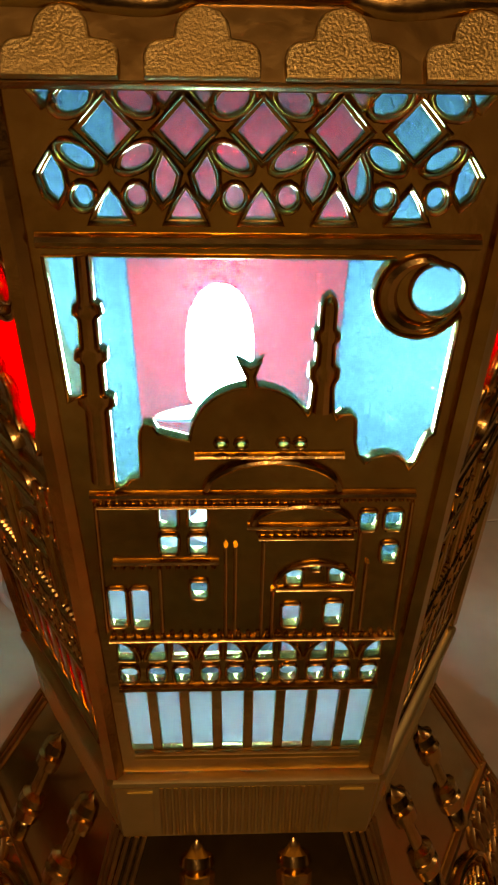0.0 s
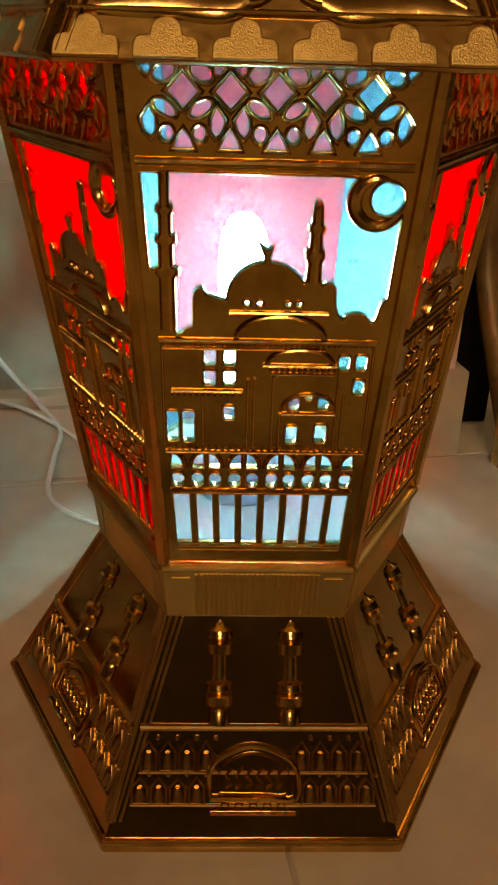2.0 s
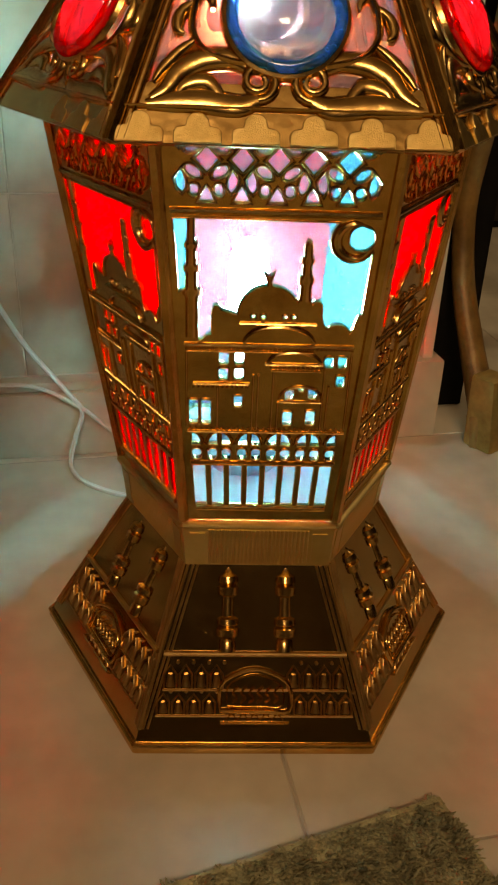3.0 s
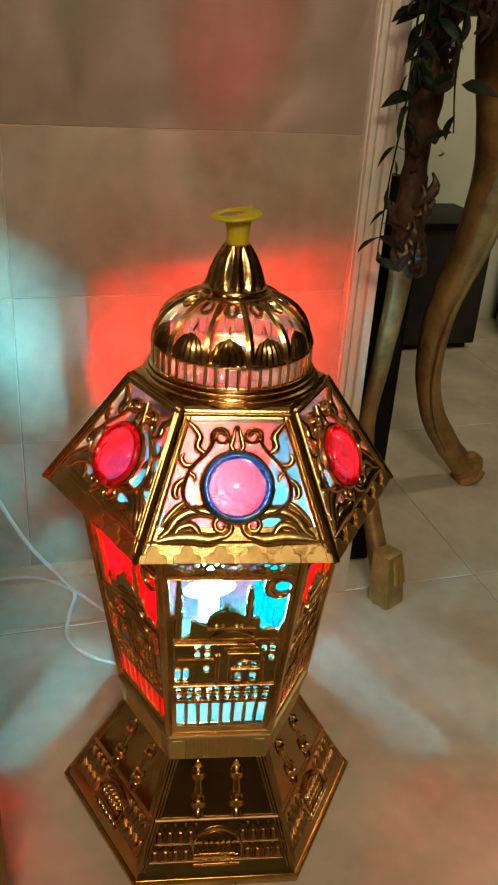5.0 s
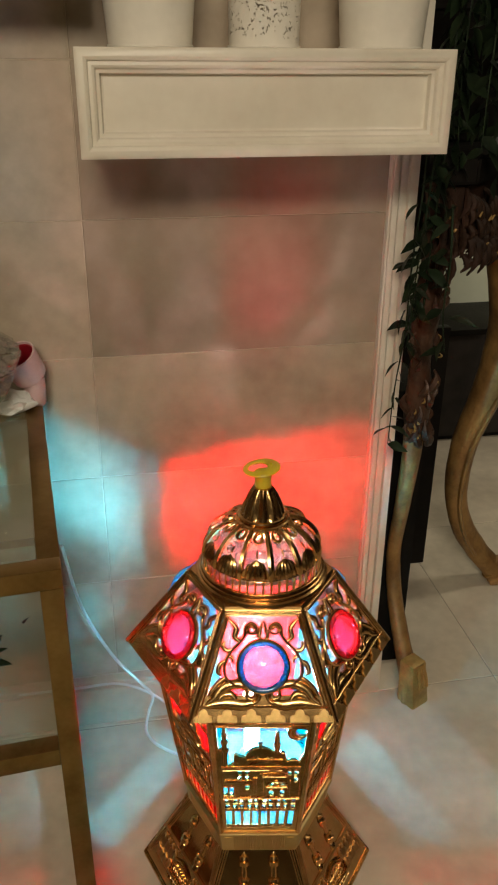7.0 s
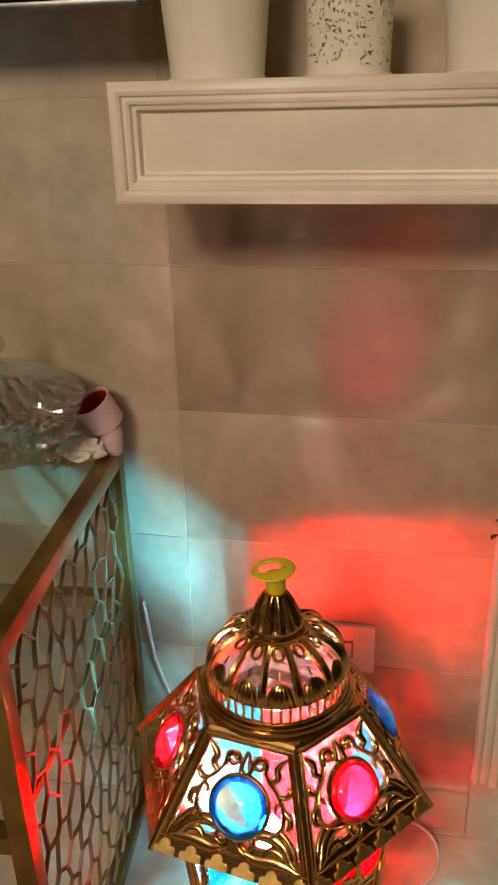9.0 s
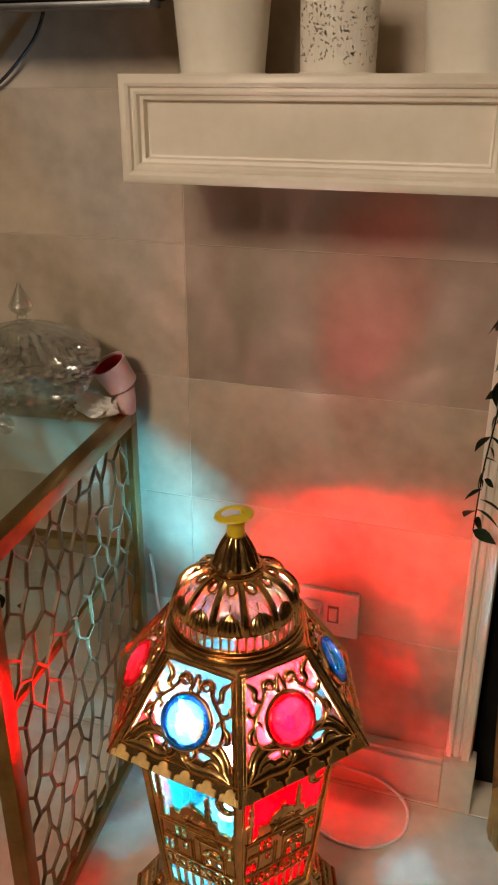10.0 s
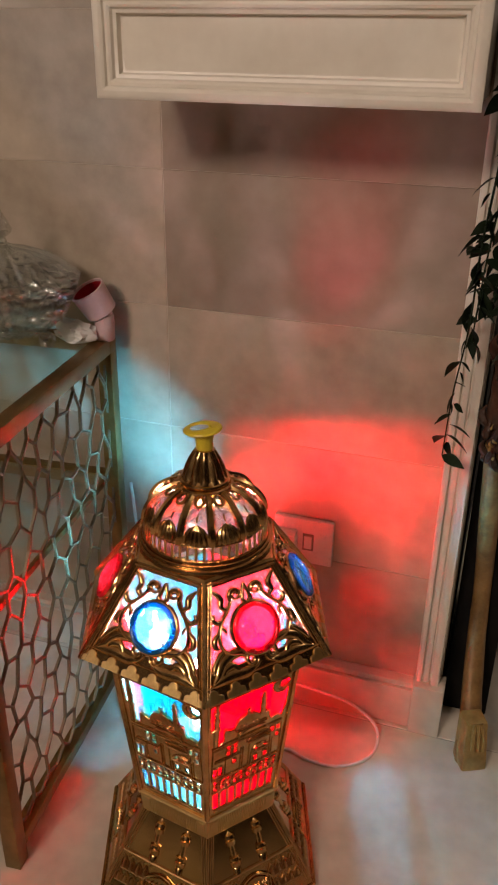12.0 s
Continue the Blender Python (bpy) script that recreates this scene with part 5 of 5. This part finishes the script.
# carved post: a dark core wrapped in curling leaves, with rubbed gilt on the high spots
post_path = [(0.352, 0.338, 1.045), (0.350, 0.338, 0.94), (0.350, 0.342, 0.84), (0.353, 0.348, 0.72), (0.356, 0.351, 0.62), (0.357, 0.354, 0.585)]
leg(post_path, lambda q: 0.024 + 0.004 * math.sin(20 * q) - 0.008 * max(0, q - 0.85) / 0.15, "carved_post", POST_WOOD, 0.012, "dark carved upper post")
core = smooth_path(post_path, 10)
rnd = random.Random(12)
for name, count, mat, lift in (("carved_leaf", 46, POST_WOOD, 0.024), ("gilt_leaf", 9, BRIGHT_GILT, 0.030)):
    for i in range(count):
        p = Vector(core[rnd.randrange(2, len(core) - 4)] if mat is POST_WOOD else core[rnd.randrange(len(core) // 2, len(core) - 6)])
        a = rnd.uniform(-2.6, 0.4)
        out, turn_side = Vector((math.cos(a), math.sin(a), 0)), Vector((-math.sin(a), math.cos(a), 0))
        size, bend = (rnd.uniform(0.020, 0.040), rnd.choice((-1, 1))) if mat is POST_WOOD else (rnd.uniform(0.008, 0.016), rnd.choice((-1, 1)))
        pts = [p + out * (lift + 0.006 * math.sin(3 * q)) + turn_side * bend * size * 0.35 * math.sin(2.4 * q) + Vector((0, 0, size * (q - 0.5))) for q in np.linspace(0, 1, 6)]
        bm = bmesh.new()
        add_tube(bm, [tuple(q) for q in pts], lambda q, size=size: size * 0.17 * (0.3 + math.sin(math.pi * min(1, q + 0.15))), 6)
        part(name, bm, mat, console)


def plan_solid(outline, z0, z1, bevel=0.004):
    """An upright slab over a plan outline, with eased edges."""
    bm = bmesh.new()
    face = bm.faces.new([bm.verts.new((x, y, z0)) for x, y in outline])
    made = bmesh.ops.extrude_face_region(bm, geom=[face])["geom"]
    for v in made:
        if isinstance(v, bmesh.types.BMVert):
            v.co.z = z1
    bmesh.ops.recalc_face_normals(bm, faces=bm.faces)
    bmesh.ops.bevel(bm, geom=bm.edges[:], offset=bevel, segments=2, affect="EDGES")
    return bm


FRONT = smooth_path([(0.385, 0.312), (0.455, 0.372), (0.545, 0.49), (0.625, 0.61), (0.655, 0.72), (0.655, 0.92)], 4)
part("apron", plan_solid([(0.335, 0.312), *FRONT, (0.335, 0.92)], 0.935, 1.044), DARK_WOOD, console, "dark carved apron")
part("top", plan_solid([(0.330, 0.292), (0.392, 0.292), *[(x + 0.018, y - 0.008) for x, y in FRONT[1:]], (0.330, 0.928)], 1.0445, 1.086), BLACK, console, "glossy black top")
bm, gold = bmesh.new(), bmesh.new()
rnd = random.Random(31)
run = [(0.340, 0.312), (0.360, 0.312), *FRONT[:-4]]
for i in range(210):
    k = rnd.randrange(len(run) - 1)
    q = rnd.random()
    (ax, ay), (cx, cy) = run[k], run[k + 1]
    x, y, long = ax + (cx - ax) * q, ay + (cy - ay) * q, math.hypot(cx - ax, cy - ay)
    ux, uy = (cx - ax) / long, (cy - ay) / long
    z = rnd.uniform(0.925, 1.035)
    # long acanthus leaves that hang and curl outward, longest beside the curved leg
    drop = rnd.uniform(0.025, 0.05) + (0.05 if k > len(run) * 0.62 and rnd.random() < 0.5 else 0)
    sway = rnd.uniform(-0.012, 0.012)
    pts = [(x + uy * (0.004 + 0.012 * math.sin(3.0 * w)) + ux * sway * w * w, y - ux * (0.004 + 0.012 * math.sin(3.0 * w)) + uy * sway * w * w, z - drop * w) for w in np.linspace(0, 1, 6)]
    add_tube(bm, pts, lambda w: 0.0056 * (0.35 + math.sin(math.pi * min(1, w + 0.1))) * 0.8, 6)
    if rnd.random() < 0.14:
        add_tube(gold, [(gx + uy * 0.0045, gy - ux * 0.0045, gz) for gx, gy, gz in pts[3:5]], 0.0024, 5)
part("carving", bm, DARK_WOOD, console, "dark carved hanging leaves")["kind"] = "stuff"
part("gilding", gold, BRIGHT_GILT, console, "rubbed gilt edges of the carved leaves")["kind"] = "stuff"
# added black panels that stand in for the deep shade below the console
black = thing("black_cabinet", "black panels standing in for the shade under the carved console", "cabinet")
solid("side_panel", (0.329, 0.425, 0.0), (0.412, 0.775, 0.650), BLACK, parent=black, bevel=0.003)
solid("back_panel", (0.329, 0.7755, 0.0), (0.605, 0.800, 0.650), BLACK, parent=black, bevel=0.003)

# ---- the dim room beyond ----
cab = thing("low_cabinet", "low black cabinet against the far wall", "cabinet", (0, 0, 0))
solid("body", (0.60, 1.46, 0.02), (1.22, 1.745, 0.385), DARK_CLOTH, parent=cab, bevel=0.006)
solid("top", (0.59, 1.45, 0.3855), (1.23, 1.748, 0.405), BLACK, parent=cab, bevel=0.004)
solid("plinth", (0.62, 1.48, 0.0), (1.20, 1.74, 0.0195), BLACK, parent=cab)
bm = bmesh.new()
cols, lev = 60, (0.012, 0.8, 1.6, 2.45)
grid = [[bm.verts.new((1.44 + 1.4 * i / cols, 1.70 + 0.022 * math.sin(i * 1.3) + 0.006 * math.sin(i * 0.4 + z), z)) for i in range(cols + 1)] for z in lev]
for a, c in zip(grid, grid[1:]):
    for i in range(cols):
        bm.faces.new((a[i], a[i + 1], c[i + 1], c[i]))
bmesh.ops.solidify(bm, geom=bm.faces[:], thickness=0.003)
tagged(part("curtain", bm, DARK_CLOTH, None), "long dark brown curtain hanging in folds", "curtain")
bm = bmesh.new()
add_box(bm, (-0.17, -0.17, 0.0), (0.17, 0.17, 0.30), bevel=0.045)
pouf = part("pouf", bm, GREY_CLOTH, None, "grey upholstered cube pouf")
pouf.location = (1.56, 1.47, 0.0)
tagged(pouf, "", "pouf")

# ---- rug ----
rug = thing("shaggy_rug", "grey-green shaggy rug with a bound edge on the tiled floor", "rug", (0.1, -0.228, 0), 9.2)
solid("backing", (-1.0, -1.5, 0.0), (0, 0, 0.006), RUG, parent=rug, bevel=0.0025)
bm = bmesh.new()
add_tube(bm, [(-1.0, -0.003, 0.0045), (-0.5, -0.003, 0.0045), (-0.004, -0.003, 0.0045)], 0.0030, 6)
part("binding", bm, RUG, rug)
rnd = random.Random(5)
verts, faces = [], []
for i in range(26000):
    x, y = -abs(rnd.gauss(0, 0.30)) - 0.001, -abs(rnd.gauss(0, 0.10)) - 0.002
    if x < -1.0:
        continue
    tuft = 0.5 + 0.5 * noise.noise((x * 60, y * 60, 0))
    a, h, lean = rnd.uniform(0, 6.28), 0.002 + 0.007 * tuft * rnd.uniform(0.6, 1), rnd.uniform(0.002, 0.008)
    dx, dy, b2 = 0.0014 * math.cos(a), 0.0014 * math.sin(a), rnd.uniform(0, 6.28) * 0.4 + 6 * tuft
    k = len(verts)
    verts += [(x - dx, y - dy, 0.004), (x + dx, y + dy, 0.004), (x + lean * math.cos(b2) + dx * 0.5, y + lean * math.sin(b2) + dy * 0.5, 0.004 + h), (x + lean * math.cos(b2) - dx * 0.5, y + lean * math.sin(b2) - dy * 0.5, 0.004 + h)]
    faces.append((k, k + 1, k + 2, k + 3))
me = bpy.data.meshes.new("pile")
me.from_pydata(verts, [], faces)
part("pile", me, RUG, rug)["kind"] = "stuff"

# ---- tiles of wall and floor ----
floor_ob, wall_ob = bpy.data.objects["floor"], bpy.data.objects["wall_north"]


def tile_mesh(w, d, t, mat):
    bm = bmesh.new()
    b = 0.0012
    lo = [bm.verts.new(p) for p in ((0, 0, 0), (w, 0, 0), (w, d, 0), (0, d, 0))]
    md = [bm.verts.new((v.co.x, v.co.y, t - b)) for v in lo]
    hi = [bm.verts.new(p) for p in ((b, b, t), (w - b, b, t), (w - b, d - b, t), (b, d - b, t))]
    for p, q in ((lo, md), (md, hi)):
        for k in range(4):
            bm.faces.new((p[k], p[(k + 1) % 4], q[(k + 1) % 4], q[k]))
    bm.faces.new(hi), bm.faces.new(lo[::-1])
    return mesh_of(bm, mat, "tile", 20)


TILE = 0.6
sheet = tile_mesh(TILE - 0.002, TILE - 0.002, 0.0035, FLOOR_TILE)
for i in range(10):
    for j in range(9):
        x, y = -3.006 + TILE * i, -3.263 + TILE * j
        if y < 1.2 or x > 0.2:
            sub = new("tile", sheet)
            sub.parent, sub.location = floor_ob, (x + 0.001, y + 0.001, -0.0035)
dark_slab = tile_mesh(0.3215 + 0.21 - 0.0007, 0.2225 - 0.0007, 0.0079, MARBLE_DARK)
slab = tile_mesh(TILE - 0.0007, 0.2225 - 0.0007, 0.0079, MARBLE)
cut_slab = tile_mesh(0.3215 + 0.21 - 0.0007, 0.2225 - 0.0007, 0.0079, MARBLE)
for i in range(5):
    for j in range(12):
        x, z = -0.21 - TILE * i, 0.1025 + 0.2225 * j
        if z > 2.6:
            continue
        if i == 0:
            # row 3 is a darker tile; row 4 carries the shelf's shadow in its colour
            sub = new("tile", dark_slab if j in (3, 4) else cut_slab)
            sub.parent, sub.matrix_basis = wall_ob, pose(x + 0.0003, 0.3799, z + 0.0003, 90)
        sub = new("tile", slab)
        sub.parent, sub.matrix_basis = wall_ob, pose(x - TILE + 0.0003, 0.3799, z + 0.0003, 90)
